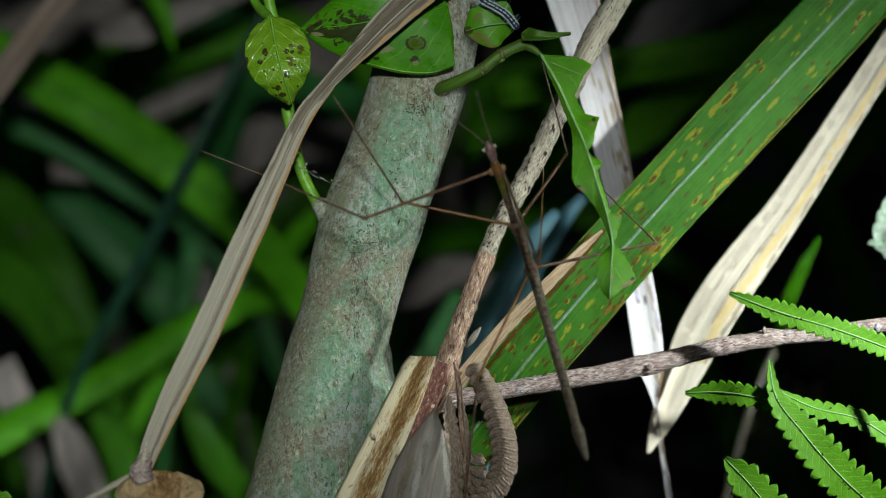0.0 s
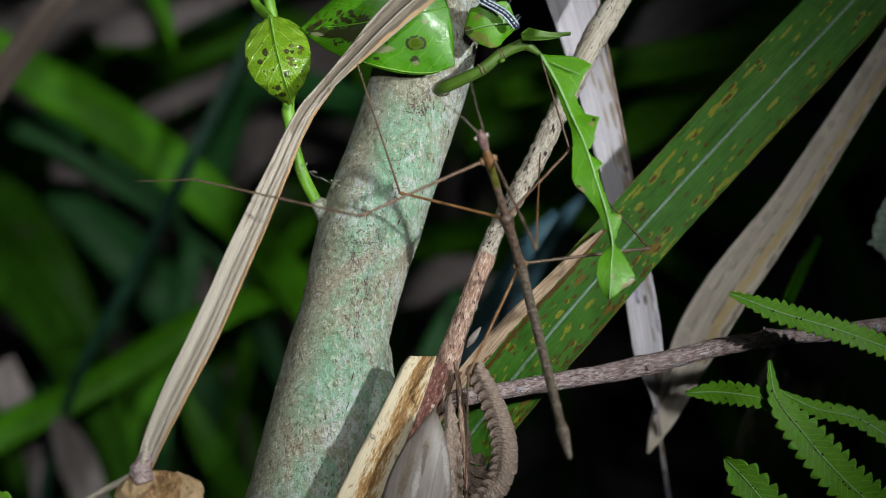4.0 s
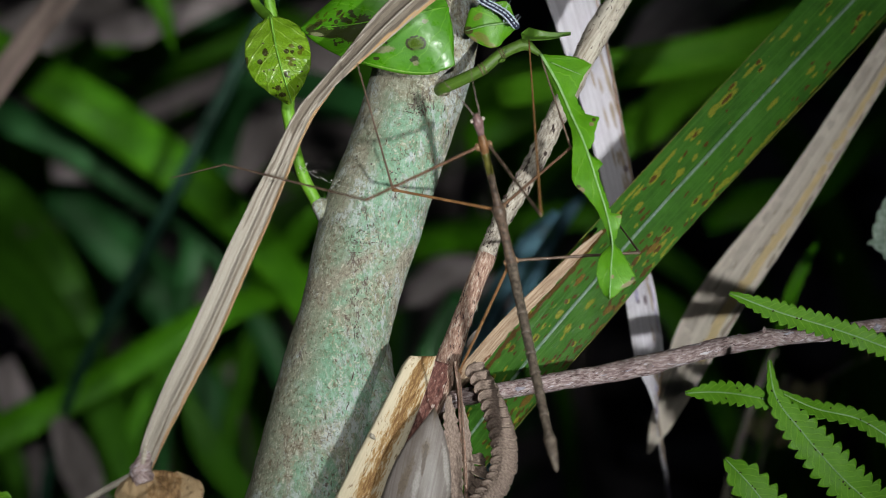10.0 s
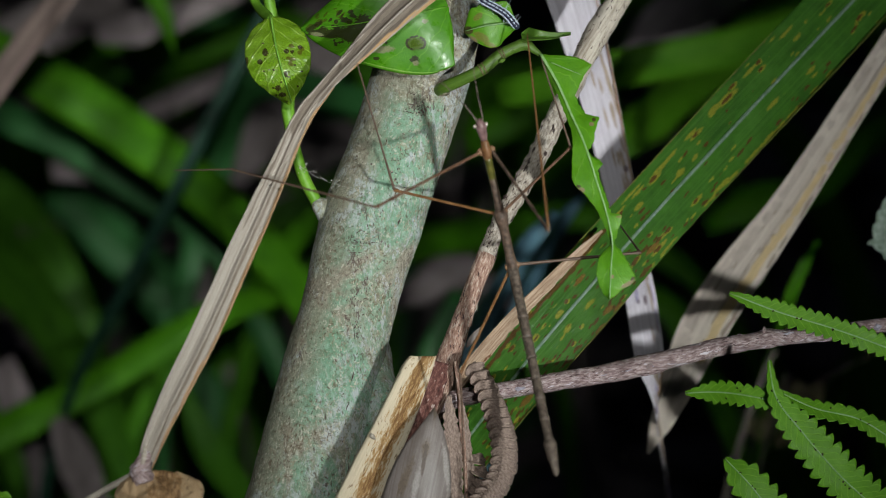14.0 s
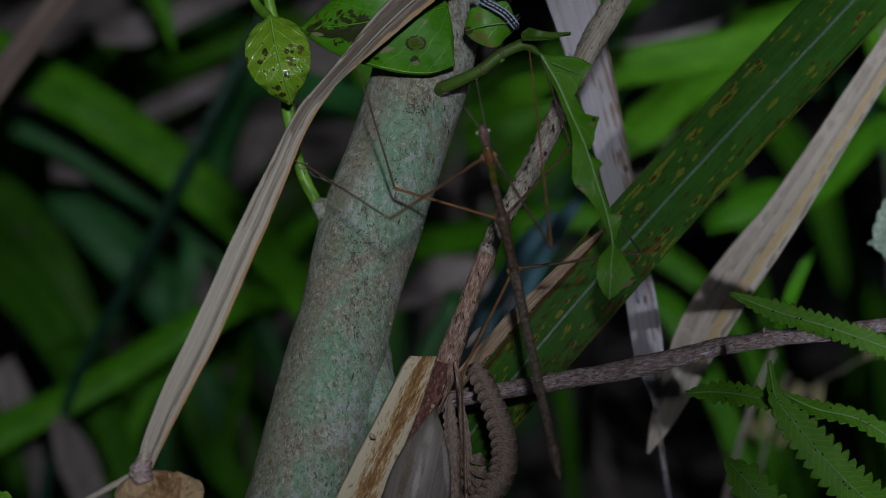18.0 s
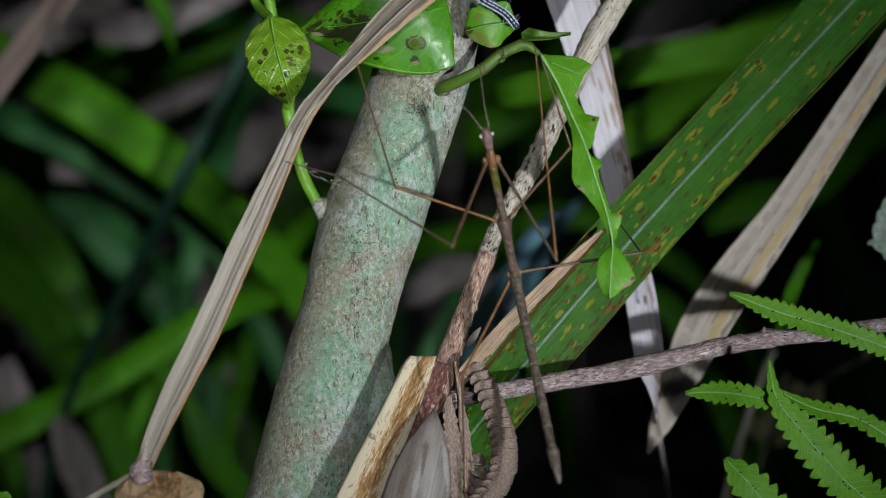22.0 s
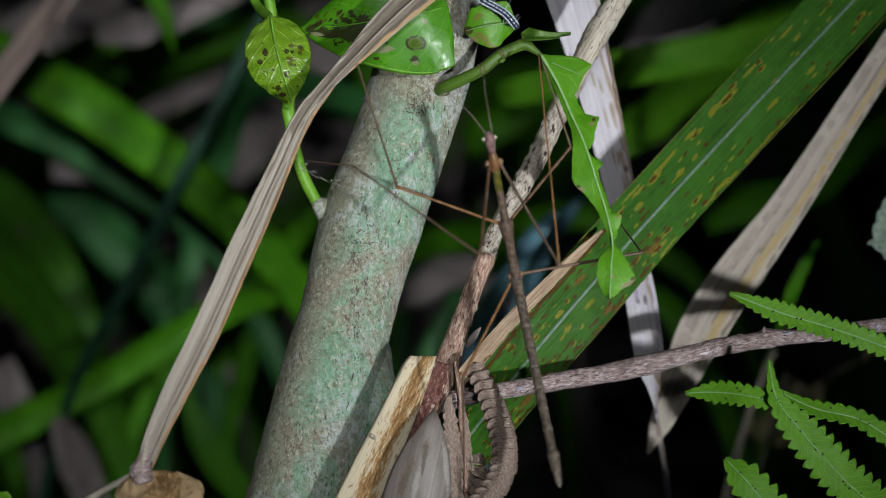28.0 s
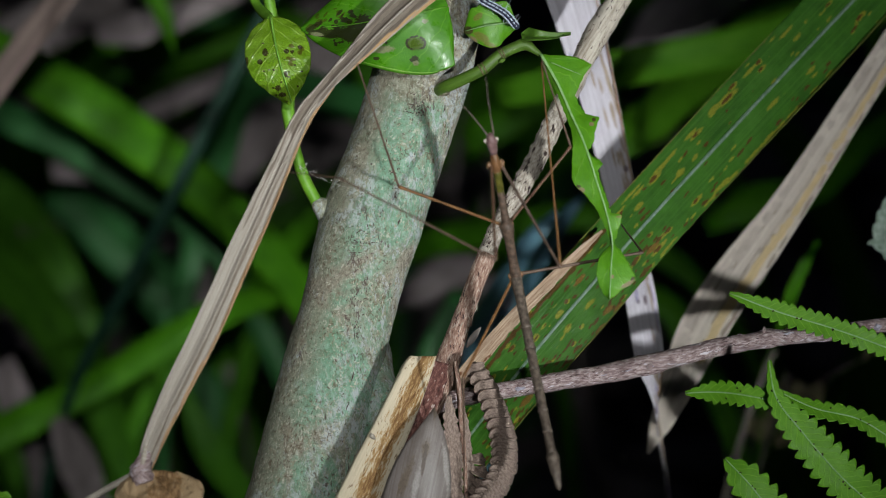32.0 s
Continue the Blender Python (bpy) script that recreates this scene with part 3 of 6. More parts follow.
DIM_LEAF = leafy("olive_young_leaf_green", (0.05, 0.125, 0.01), (0.085, 0.185, 0.016), (0.13, 0.24, 0.03), 0.5, 0.2, spots=(0.1, 0.07, 0.02), spot_scale=420, spot_cut=0.68, vein=0.006, relief=0.00005)
SEED_HUSK = plain("yellowish_seed_husk", (0.3, 0.26, 0.12), (0.58, 0.52, 0.3), 500, 0.7, 0.0002, 0.2, 0.2)
BLUE_LICHEN = plain("bluish_white_lichen", (0.2, 0.18, 0.22), (0.45, 0.43, 0.51), 1600, 0.85, 0.0002)


def ground_y(d):
    """How far down the sheet the ground lies at depth d."""
    z = D + d
    return 441 + (EYE.z - math.sin(PITCH) * z) / math.cos(PITCH) * FOCAL / z


# ---- ground and litter ----
def build_ground():
    geo = Geo()
    n = 60
    lines = [-400, -60, -10] + list(np.linspace(-3, 3, n)) + [10, 60, 400]
    rows, uvs = [], []
    for y in lines:
        row = []
        for x in lines:
            near = abs(x) < 3.1 and abs(y) < 3.1
            row.append(Vector((x, y, (0.012 * noise.noise(Vector((x * 5, y * 5, 0))) - 0.012) if near else -0.012)))
        rows.append(row)
        uvs.append([(x, y) for x in lines])
    geo.grid(rows, uvs)
    part("ground", geo, SOIL, None, "dark damp soil under the thicket", "ground", kind="structure")
    rng = random.Random(5)
    geo = Geo()
    for _ in range(330):
        c = Vector((rng.uniform(-0.75, 0.75), rng.uniform(0.35, 2.6), 0.004 + rng.random() * 0.03))
        a, ln, wd = rng.uniform(0, 6.28), rng.uniform(0.06, 0.16), rng.uniform(0.018, 0.045)
        along = Vector((math.cos(a), math.sin(a), rng.uniform(-0.12, 0.3))).normalized()
        side = along.cross(Vector((rng.uniform(-0.3, 0.3), rng.uniform(-0.3, 0.3), 1))).normalized()
        up = side.cross(along)
        curl, bend = rng.uniform(-0.6, 1.0), rng.uniform(-0.3, 0.5)
        rows, uvs = [], []
        off = rng.random() * 5
        for i in range(9):
            s = i / 8
            w = wd * math.sin(math.pi * min(max(s, 0.03), 0.97)) ** 0.7
            row = []
            for j in range(5):
                k = j / 2 - 1
                row.append(c + along * (s - 0.5) * ln + side * k * w + up * (abs(k) ** 1.6 * w * curl + bend * ln * (s - 0.5) ** 2))
            rows.append(row)
            uvs.append([((j / 2 - 1) * wd + off, s * ln + off) for j in range(5)])
        geo.solid(rows, uvs, 0.0004)
    part("leaf_litter", geo, FLOOR_LITTER, None, "brown-grey fallen leaves covering the soil", "leaf litter", kind="stuff")


# ---- the thicket behind ----
def back_blade(ctrl, mat, label, fold=0.25, name="grass_blade"):
    ctrl = [(r[0], r[1] if r is not ctrl[-1] else ground_y(r[2] * 0.8) + 10, r[2] * 0.8, *r[3:]) for r in ctrl]
    ob = part(name, ribbon(ctrl, 48, 6, fold=-fold, thick=0.0003), mat, None, label, "grass blade", "grass blades of the thicket behind")
    part("midrib", stem([(r[0], r[1], r[2] - 0.0004, r[3] * 0.07) for r in ctrl], 36, 5), mat, ob)
    return ob


def build_backdrop():
    lab = "long green grass blade arching in the shaded thicket"
    blue = "dark bluish-green grass blade in the shaded thicket"
    g = ground_y
    back_blade([(-260, -60, 0.36, 80, 20), (0, 95, 0.38, 86, 15), (180, 200, 0.40, 92, 10), (330, 310, 0.40, 86, 10), (470, 440, 0.42, 74, 15), (640, 800, 0.5, 40, 30), (700, g(0.6), 0.6, 20, 30)], BACK_GRASS, lab)
    back_blade([(-200, 880, 0.38, 60, 20), (0, 765, 0.40, 66, 15), (180, 670, 0.42, 62, 25), (350, 570, 0.42, 58, 15), (520, 500, 0.46, 56, 35), (740, 430, 0.5, 60, 30), (960, 560, 0.7, 30, 10), (1050, g(0.9), 0.9, 20, 10)], BACK_GRASS, lab)
    back_blade([(880, 170, 0.3, 50, -10), (1080, 128, 0.28, 70, -20), (1300, 85, 0.28, 74, -10), (1500, 30, 0.3, 70, -20), (1800, -20, 0.4, 60, 10), (2200, g(0.6), 0.6, 30, 10)], LIT_GRASS, lab)
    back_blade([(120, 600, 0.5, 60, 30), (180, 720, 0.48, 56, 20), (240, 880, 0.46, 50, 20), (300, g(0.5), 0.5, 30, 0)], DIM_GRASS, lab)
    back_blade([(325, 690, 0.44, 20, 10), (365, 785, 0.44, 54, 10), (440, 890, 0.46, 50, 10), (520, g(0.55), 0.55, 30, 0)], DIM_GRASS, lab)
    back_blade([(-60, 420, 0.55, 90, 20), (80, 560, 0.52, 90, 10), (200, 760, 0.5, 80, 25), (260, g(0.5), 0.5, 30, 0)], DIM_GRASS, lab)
    back_blade([(520, 440, 0.55, 20, 20), (440, 510, 0.5, 34, 10), (330, 600, 0.5, 36, 25), (262, 708, 0.5, 34, 10), (230, g(0.5), 0.5, 30, 0)], BACK_GRASS, lab)
    back_blade([(180, 60, 0.7, 60, 10), (330, 80, 0.7, 70, 20), (460, 50, 0.7, 60, 10), (620, g(0.8), 0.8, 20, 0)], BACK_GRASS, lab)
    back_blade([(820, 250, 0.6, 60, 20), (900, 210, 0.6, 70, 10), (1000, 160, 0.6, 60, 20), (1150, 120, 0.65, 40, 20), (1500, g(0.8), 0.8, 20, 0)], BACK_GRASS, lab)
    back_blade([(740, 420, 0.6, 60, 10), (900, 400, 0.6, 56, 20), (1030, 380, 0.6, 50, 10), (1200, 470, 0.6, 40, 10), (1300, g(0.7), 0.7, 20, 0)], BACK_GRASS, lab)
    back_blade([(1130, 520, 0.45, 50, 10), (1180, 540, 0.45, 56, 20), (1240, 640, 0.45, 50, 10), (1280, g(0.5), 0.5, 30, 0)], BACK_GRASS, lab)
    back_blade([(1452, 420, 0.16, 6, 10), (1432, 455, 0.16, 18, 10), (1408, 505, 0.16, 26, 10), (1385, 570, 0.17, 20, 10), (1372, 606, 0.2, 14, 10), (1350, 680, 0.3, 10, 0), (1320, g(0.4), 0.4, 10, 0)], BACK_GRASS, lab)
    back_blade([(1070, 290, 0.34, 10, 10), (1120, 240, 0.34, 70, 10), (1190, 170, 0.36, 80, 20), (1340, 60, 0.4, 90, 10), (1440, -60, 0.45, 60, 0), (1700, g(0.6), 0.6, 20, 0)], LIT_GRASS, lab)
    back_blade([(1250, 400, 0.4, 30, 10), (1330, 360, 0.4, 66, 10), (1440, 330, 0.42, 60, 20), (1540, 240, 0.44, 50, 10), (1640, g(0.5), 0.5, 20, 0)], BACK_GRASS, lab)
    back_blade([(309, 98, 0.4, 3, 10), (301, 55, 0.4, 26, 10), (280, 10, 0.4, 36, 10), (230, -90, 0.4, 36, 10), (60, -240, 0.45, 24, 0), (-500, 0, 0.6, 20, 0), (-700, g(0.7), 0.7, 16, 0)], BACK_GRASS, lab)
    back_blade([(-60, 180, 0.5, 60, 10), (100, 240, 0.5, 66, 20), (240, 330, 0.5, 60, 10), (360, 400, 0.5, 60, 20), (480, 620, 0.5, 40, 0), (520, g(0.6), 0.6, 20, 0)], BLUE_GRASS, blue)
    back_blade([(100, 330, 0.6, 80, 10), (220, 440, 0.6, 96, 20), (320, 560, 0.6, 90, 10), (380, 760, 0.6, 60, 10), (400, g(0.7), 0.7, 30, 0)], BLUE_GRASS, blue)
    back_blade([(700, 200, 0.4, 50, 10), (450, 150, 0.45, 60, 10), (380, 300, 0.5, 60, 10), (330, 500, 0.5, 40, 0), (300, g(0.6), 0.6, 20, 0)], BLUE_GRASS, blue)
    back_blade([(820, 520, 0.35, 40, 10), (790, 590, 0.35, 60, 10), (740, 700, 0.35, 60, 20), (700, g(0.4), 0.4, 30, 0)], BLUE_GRASS, blue)
    back_blade([(500, -40, 0.36, 16, 20), (420, 118, 0.36, 24, 10), (330, 300, 0.36, 24, 20), (230, 497, 0.38, 22, 10), (150, 640, 0.4, 20, 10), (100, g(0.5), 0.5, 20, 0)], DARK_TEAL, blue)
    back_blade([(612, 318, 0.42, 8, 10), (556, 384, 0.42, 36, 15), (500, 452, 0.43, 44, 20), (438, 545, 0.5, 40, 10), (390, 660, 0.6, 30, 10), (350, g(0.75), 0.75, 24, 0)], BACK_GRASS, lab)
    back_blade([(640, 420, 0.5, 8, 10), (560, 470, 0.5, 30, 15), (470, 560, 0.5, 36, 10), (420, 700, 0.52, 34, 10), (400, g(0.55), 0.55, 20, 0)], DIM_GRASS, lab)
    rng = random.Random(63)
    for _ in range(14):
        x, y, d = rng.uniform(-120, 640), rng.uniform(20, 460), rng.uniform(0.8, 1.15)
        lean, w = rng.choice((-1, 1)) * rng.uniform(160, 320), rng.uniform(40, 90)
        back_blade([(x - lean, y - 140, d, w * 0.5, 10), (x, y, d, w, 25), (x + lean * 0.7, y + 170, d + 0.02, w * 0.8, 10), (x + lean, g(d + 0.1), d + 0.1, w * 0.5, 0)], rng.choice((FLOOR_LITTER, FLOOR_LITTER, LITTER, DIM_GRASS)), "dim withered blade deep in the thicket")
    back_blade([(1040, 340, 0.22, 10, -20), (1010, 372, 0.22, 24, -25), (978, 420, 0.24, 26, -20), (900, 600, 0.3, 30, 10), (860, g(0.35), 0.35, 30, 0)], PAINTED_BLUE_SHEEN, "leaf with a blue sheen painted into its colour")
    back_blade([(985, 375, 0.2, 14, -20), (945, 415, 0.2, 34, -25), (905, 480, 0.22, 40, -20), (845, 620, 0.3, 40, 10), (800, g(0.35), 0.35, 30, 0)], PAINTED_BLUE_SHEEN, "leaf with a blue sheen painted into its colour")
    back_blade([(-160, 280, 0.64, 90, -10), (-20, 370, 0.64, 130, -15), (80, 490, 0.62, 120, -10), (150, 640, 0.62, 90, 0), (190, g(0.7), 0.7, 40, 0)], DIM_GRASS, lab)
    rng = random.Random(11)
    for _ in range(26):
        d = rng.uniform(0.75, 1.3)
        x = rng.choice((rng.uniform(-350, 500), rng.uniform(500, 950), rng.uniform(1350, 1850)))
        lean = rng.choice((-1, 1)) * rng.uniform(350, 900)
        top = rng.uniform(-150, 500)
        w = rng.uniform(36, 84)
        ctrl = [(x + lean, top + abs(lean) * rng.uniform(0.1, 0.6), d - 0.06, 3, 20), (x + lean * 0.55, top + 30, d - 0.04, w * 0.8, 15), (x + lean * 0.15, top + 320, d, w, 10), (x, g(d), d, w * 0.7, 0)]
        back_blade(ctrl, rng.choice((BACK_GRASS, BACK_GRASS, BLUE_GRASS)), lab)
    dead = "dry brown dead grass stalk or litter stand-in in the thicket"
    back_blade([(190, -110, 0.20, 46, 10), (110, -5, 0.21, 48, 10), (40, 85, 0.22, 48, 15), (-40, 200, 0.23, 46, 10), (-300, 700, 0.26, 40, 0), (-420, g(0.3), 0.3, 30, 0)], BROWN_STALK, dead, 0.2, "dead_grass_blade")
    # ribbons in the litter materials stand in for blurred patches of fallen leaves
    back_blade([(-160, 160, 0.5, 90, 10), (30, 60, 0.56, 110, 20), (230, -30, 0.56, 90, 10), (500, -160, 0.6, 60, 0), (700, g(1.0), 1.0, 20, 0)], FLOOR_LITTER, dead, 0.2, "dead_grass_blade")
    back_blade([(390, 340, 0.55, 40, 10), (450, 240, 0.55, 110, 20), (540, 120, 0.55, 100, 10), (700, -60, 0.6, 60, 0), (820, g(1.0), 1.0, 20, 0)], FLOOR_LITTER, dead, 0.2, "dead_grass_blade")
    back_blade([(1110, 110, 0.4, 40, -10), (1190, 40, 0.4, 110, -20), (1300, -40, 0.4, 100, -10), (1500, -200, 0.6, 60, 0), (1620, g(1.0), 1.0, 20, 0)], BRIGHT_LITTER, dead, 0.2, "dead_grass_blade")
    back_blade([(200, 232, 0.63, 20, 10), (300, 178, 0.63, 44, 20), (390, 140, 0.63, 36, 10), (700, 60, 1.0, 40, 0), (900, g(1.1), 1.1, 30, 0)], LITTER, dead, 0.2, "dead_grass_blade")
    back_blade([(40, 420, 0.63, 50, 10), (160, 350, 0.63, 50, 20), (330, 290, 0.63, 50, 10), (480, 260, 0.66, 62, 0), (800, g(1.1), 1.1, 30, 0)], FLOOR_LITTER, dead, 0.2, "dead_grass_blade")
    back_blade([(170, 60, 0.49, 37, 10), (250, 45, 0.49, 70, 20), (330, 20, 0.49, 50, 10), (500, -60, 0.52, 37, 0), (700, g(1.0), 1.0, 20, 0)], LITTER, dead, 0.2, "dead_grass_blade")
    back_blade([(90, 300, 0.52, 37, 10), (190, 290, 0.52, 75, 20), (290, 330, 0.52, 62, 10), (360, 520, 0.56, 37, 0), (400, g(1.0), 1.0, 20, 0)], LITTER, dead, 0.2, "dead_grass_blade")
    back_blade([(100, 740, 0.39, 25, 10), (130, 800, 0.39, 70, 20), (160, 880, 0.39, 62, 10), (180, g(0.6), 0.6, 20, 0)], FLOOR_LITTER, dead, 0.2, "dead_grass_blade")
    back_blade([(1260, -60, 0.6, 62, 10), (1225, 60, 0.6, 60, 20), (1212, 160, 0.6, 30, 10), (1150, 260, 0.62, 40, 0), (1130, g(1.0), 1.0, 20, 0)], LITTER, dead, 0.2, "dead_grass_blade")
    back_blade([(690, 540, 0.49, 25, 10), (760, 500, 0.49, 62, 20), (800, 470, 0.49, 62, 10), (880, 520, 0.49, 37, 0), (900, g(0.9), 0.9, 20, 0)], LITTER, dead, 0.2, "dead_grass_blade")
    back_blade([(0, 640, 0.42, 50, 10), (20, 690, 0.42, 60, 20), (50, 780, 0.46, 40, 10), (90, g(0.7), 0.7, 30, 0)], LITTER, dead, 0.2, "dead_grass_blade")
    back_blade([(1370, 620, 0.2, 10, 0), (1330, 720, 0.2, 12, 0), (1300, 820, 0.22, 12, 0), (1280, g(0.25), 0.25, 14, 0)], STRAW, dead, 0.2, "dead_grass_blade")


# ---- the shrub ----
def build_shrub():
    shrub = thing("shrub", None, "slim shrub with grey-green lichened trunk and glossy leaves", "shrub")
    rows = [(805, -160, 0, 160), (775, 0, 0, 168), (747, 130, 0, 172), (725, 200, 0, 172), (698, 280, 0, 172), (674, 345, 0, 178), (654, 405, 0, 181), (638, 460, 0, 174), (616, 549, 0, 167), (592, 638, 0, 175), (578, 695, 0, 180), (560, 772, 0, 186), (537, 872, 0, 193), (500, 1000, 0.003, 200), (100, ground_y(0.16) + 60, 0.16, 300)]
    part("trunk", stem(rows, 320, 64, 0.014, 260), BARK, shrub, "grey-green bark with algae and lichen flecks")
    axis = spline(rows, 400)
    rng = random.Random(21)
    crust, crack = Geo(), Geo()
    for i in range(560):
        k = rng.randrange(20, 150)
        r = axis[k]
        a = rng.uniform(-1.45, 1.45)
        half = r[3] * 0.5
        x, y = r[0] + half * math.sin(a) * 0.97, r[1] + half * math.sin(a) * 0.25
        d = r[2] - half * UNIT * math.cos(a)
        if i % 16:
            s = rng.uniform(1.2, 3.6) * (1.6 if rng.random() < 0.1 else 1)
            crust.tube([Q(x, y - s * 0.6, d + 0.0001), Q(x, y, d - s * 0.18 * UNIT), Q(x, y + s * 0.6, d + 0.0001)], [s * 0.2 * UNIT, s * 0.5 * UNIT, s * 0.2 * UNIT], 6, 0.4, 3000)
        else:
            s = rng.uniform(3, 9)
            lean = rng.uniform(-0.4, 0.1)
            crack.tube([Q(x - lean * s, y - s, d + 0.0001), Q(x + rng.uniform(-1, 1), y, d - 0.00005), Q(x + lean * s, y + s, d + 0.0001)], [0.3 * UNIT, rng.uniform(0.6, 1.4) * UNIT, 0.3 * UNIT], 6, 0.6, 2500)
    for arc in (((700, 196), (735, 200), (775, 202), (806, 214)), ((640, 196), (668, 190), (700, 196)), ((566, 400), (592, 428), (630, 446), (680, 446), (716, 430)), ((600, 416), (640, 430), (676, 428)), ((742, 176), (760, 190), (790, 188), (806, 172))):
        rowsa = spline([(x, y, 0.0) for x, y in arc], 40)
        for p0, p1 in zip(rowsa[:-1], rowsa[1:]):
            if rng.random() < 0.55:
                pts = []
                for p in (p0, p1):
                    r = min(axis, key=lambda q: abs(q[1] + (p[0] - q[0]) * -0.25 - p[1]))
                    off = max(-0.97, min(0.97, (p[0] - r[0]) / (r[3] * 0.5)))
                    pts.append(Q(p[0] + rng.uniform(-1, 1), p[1] + rng.uniform(-2, 2), r[2] - r[3] * 0.5 * UNIT * math.sqrt(1 - off * off) - 0.00002))
                crack.tube(pts, [rng.uniform(0.5, 1.3) * UNIT, rng.uniform(0.4, 1.0) * UNIT], 6)
    def on_trunk(x, y):
        r = min(axis, key=lambda q: abs(q[1] + (x - q[0]) * -0.25 - y))
        off = max(-0.97, min(0.97, (x - r[0]) / (r[3] * 0.5)))
        return r[2] - r[3] * 0.5 * UNIT * math.sqrt(1 - off * off)

    # clusters of cracks: middle, spread, count, lean
    for cx, cy, sx, sy, n, lean in ((632, 562, 5, 26, 52, 0.1), (700, 300, 14, 36, 80, 0.2), (742, 262, 10, 24, 52, 0.2), (640, 640, 14, 30, 22, 0.3), (600, 760, 20, 30, 22, 0.2), (765, 196, 34, 8, 120, 2.5), (730, 184, 8, 12, 16, 1.0), (684, 384, 26, 18, 22, 0.5), (600, 480, 22, 40, 16, 0.3), (668, 490, 10, 30, 22, 0.2), (690, 236, 8, 22, 18, 0.2), (650, 520, 10, 18, 16, 0.2), (640, 420, 30, 8, 18, 2.0)):
        for _ in range(n):
            x, y, s = cx + rng.gauss(0, sx), cy + rng.gauss(0, sy), rng.uniform(0.8, 2.8)
            r = min(axis, key=lambda q: abs(q[1] + (x - q[0]) * -0.25 - y))
            if abs(x - r[0]) > r[3] * 0.46:
                continue
            turn = math.atan2(1, lean) + rng.gauss(0, 0.8)
            dx, dy = s * math.cos(turn), s * math.sin(turn)
            pts = [(x - dx, y + dy * 0.9), (x + rng.uniform(-1.5, 1.5), y + rng.uniform(-1, 1)), (x + dx, y - dy)]
            (crack if rng.random() < 0.72 else crust).tube([Q(px, py, on_trunk(px, py) - 0.00002) for px, py in pts], [0.3 * UNIT, rng.uniform(0.5, 1.3) * UNIT, 0.3 * UNIT], 6, 0.9, 3500)
    part("dark_pore", stem([(658, 289, on_trunk(658, 289) - 0.0001, 2), (658, 291, on_trunk(658, 291) - 0.0004, 6), (658, 294, on_trunk(658, 294) - 0.0001, 2)], 6, 10), CRACK, shrub, "small dark pore")
    part("lichen_crust", crust, CRUST, shrub, "tan crusty lichen flecks", kind="stuff")
    part("bark_crack", crack, CRACK, shrub, "dark cracks in the bark", kind="stuff")
    part("bark_knob", stem([(630, 405, 0.0, 60), (606, 392, -0.001, 56), (588, 380, -0.002, 49), (576, 371, -0.0025, 42), (567, 363, -0.003, 33), (562, 356, -0.003, 25), (560, 351, -0.003, 12)], 30, 24, 0.14, 800), BARK, shrub, "knobbly base of a side shoot")
    part("branch_collar", stem([(628, 540, 0.004, 100), (640, 600, 0.003, 96), (650, 650, 0.002, 92), (664, 700, 0.0, 84), (690, 760, -0.002, 80), (700, 820, -0.001, 76)], 24, 24, 0.08, 400), BARK, shrub)
    part("branch_collar", stem([(777, 160, -0.0088, 21), (780, 158.5, -0.0100, 26), (784, 156.5, -0.0116, 26.5), (788, 154, -0.0132, 24), (790, 153, -0.0140, 20)], 24, 22, 0.22, 1100), TAN_BARK, shrub, "tan scarred collar of the shoot")
    shoot = part("side_shoot", stem([(766, 166, -0.0055, 22), (790, 153, -0.0140, 22.5), (820, 140, -0.0165, 21.5), (855, 122, -0.018, 21), (886, 97, -0.018, 20.5), (912, 84, -0.018, 20.5), (928, 79, -0.018, 22), (944, 88, -0.018, 14), (957, 98, -0.018, 8)], 80, 16, 0.012, 500), SHOOT, shrub, "green jointed side shoot")
    for x, y, w in ((851, 124.5, 23.5), (857, 121, 23), (886, 97, 22.5), (890, 94.5, 22.5)):
        part("node", stem([(x - 1.7, y + 1.0, -0.018, w * 0.86), (x - 0.5, y + 0.3, -0.018, w), (x + 0.6, y - 0.4, -0.018, w * 0.98), (x + 1.8, y - 1.0, -0.018, w * 0.86)], 10, 16, 0.12, 900), OLIVE_BARK, shoot, "ring-like joint scar")
    part("bud", stem([(884, 110, -0.0185, 3), (887, 108, -0.0195, 8), (891, 106, -0.0195, 7), (894, 105, -0.019, 2)], 10, 10), SHOOT, shoot)
    part("side_shoot", stem([(561, 360, -0.003, 22), (541, 322, -0.003, 22), (524, 272, -0.003, 21), (513, 220, -0.003, 22), (509, 190, -0.003, 24), (512, 150, 0.0, 20), (500, 80, 0.003, 18), (480, 20, 0.003, 20), (468, -40, 0.003, 20)], 50, 12, 0.05, 400), BRIGHT_SHOOT, shrub, "thin bright green side shoot")
    part("side_shoot", stem([(436, -30, 0.001, 16), (452, 5, 0.0, 16), (470, 26, -0.006, 20), (480, 34, -0.012, 12)], 20, 10), BRIGHT_SHOOT, shrub)

    def oval(s, peak=0.45, power=0.75):
        s = min(max(s, 0.0), 1.0)
        u = s ** (math.log(0.5) / math.log(peak))
        return math.sin(math.pi * u) ** power + 0.02

    # drooping spotted leaf
    sheet = ribbon([(479, 30, -0.012, 114, 0), (488, 80, -0.016, 114, 2), (500, 135, -0.018, 114, 2), (512, 186, -0.014, 114, 0)], 90, 48, fold=0.0, cup=-0.18, edge=lambda s, c: oval(s, 0.40, 0.5 + 0.3 * max(0.0, s - 0.4)), wave=0.03)
    lf = part("leaf", sheet, OLD_LEAF, shrub, "glossy yellowing green leaf with dark spots")
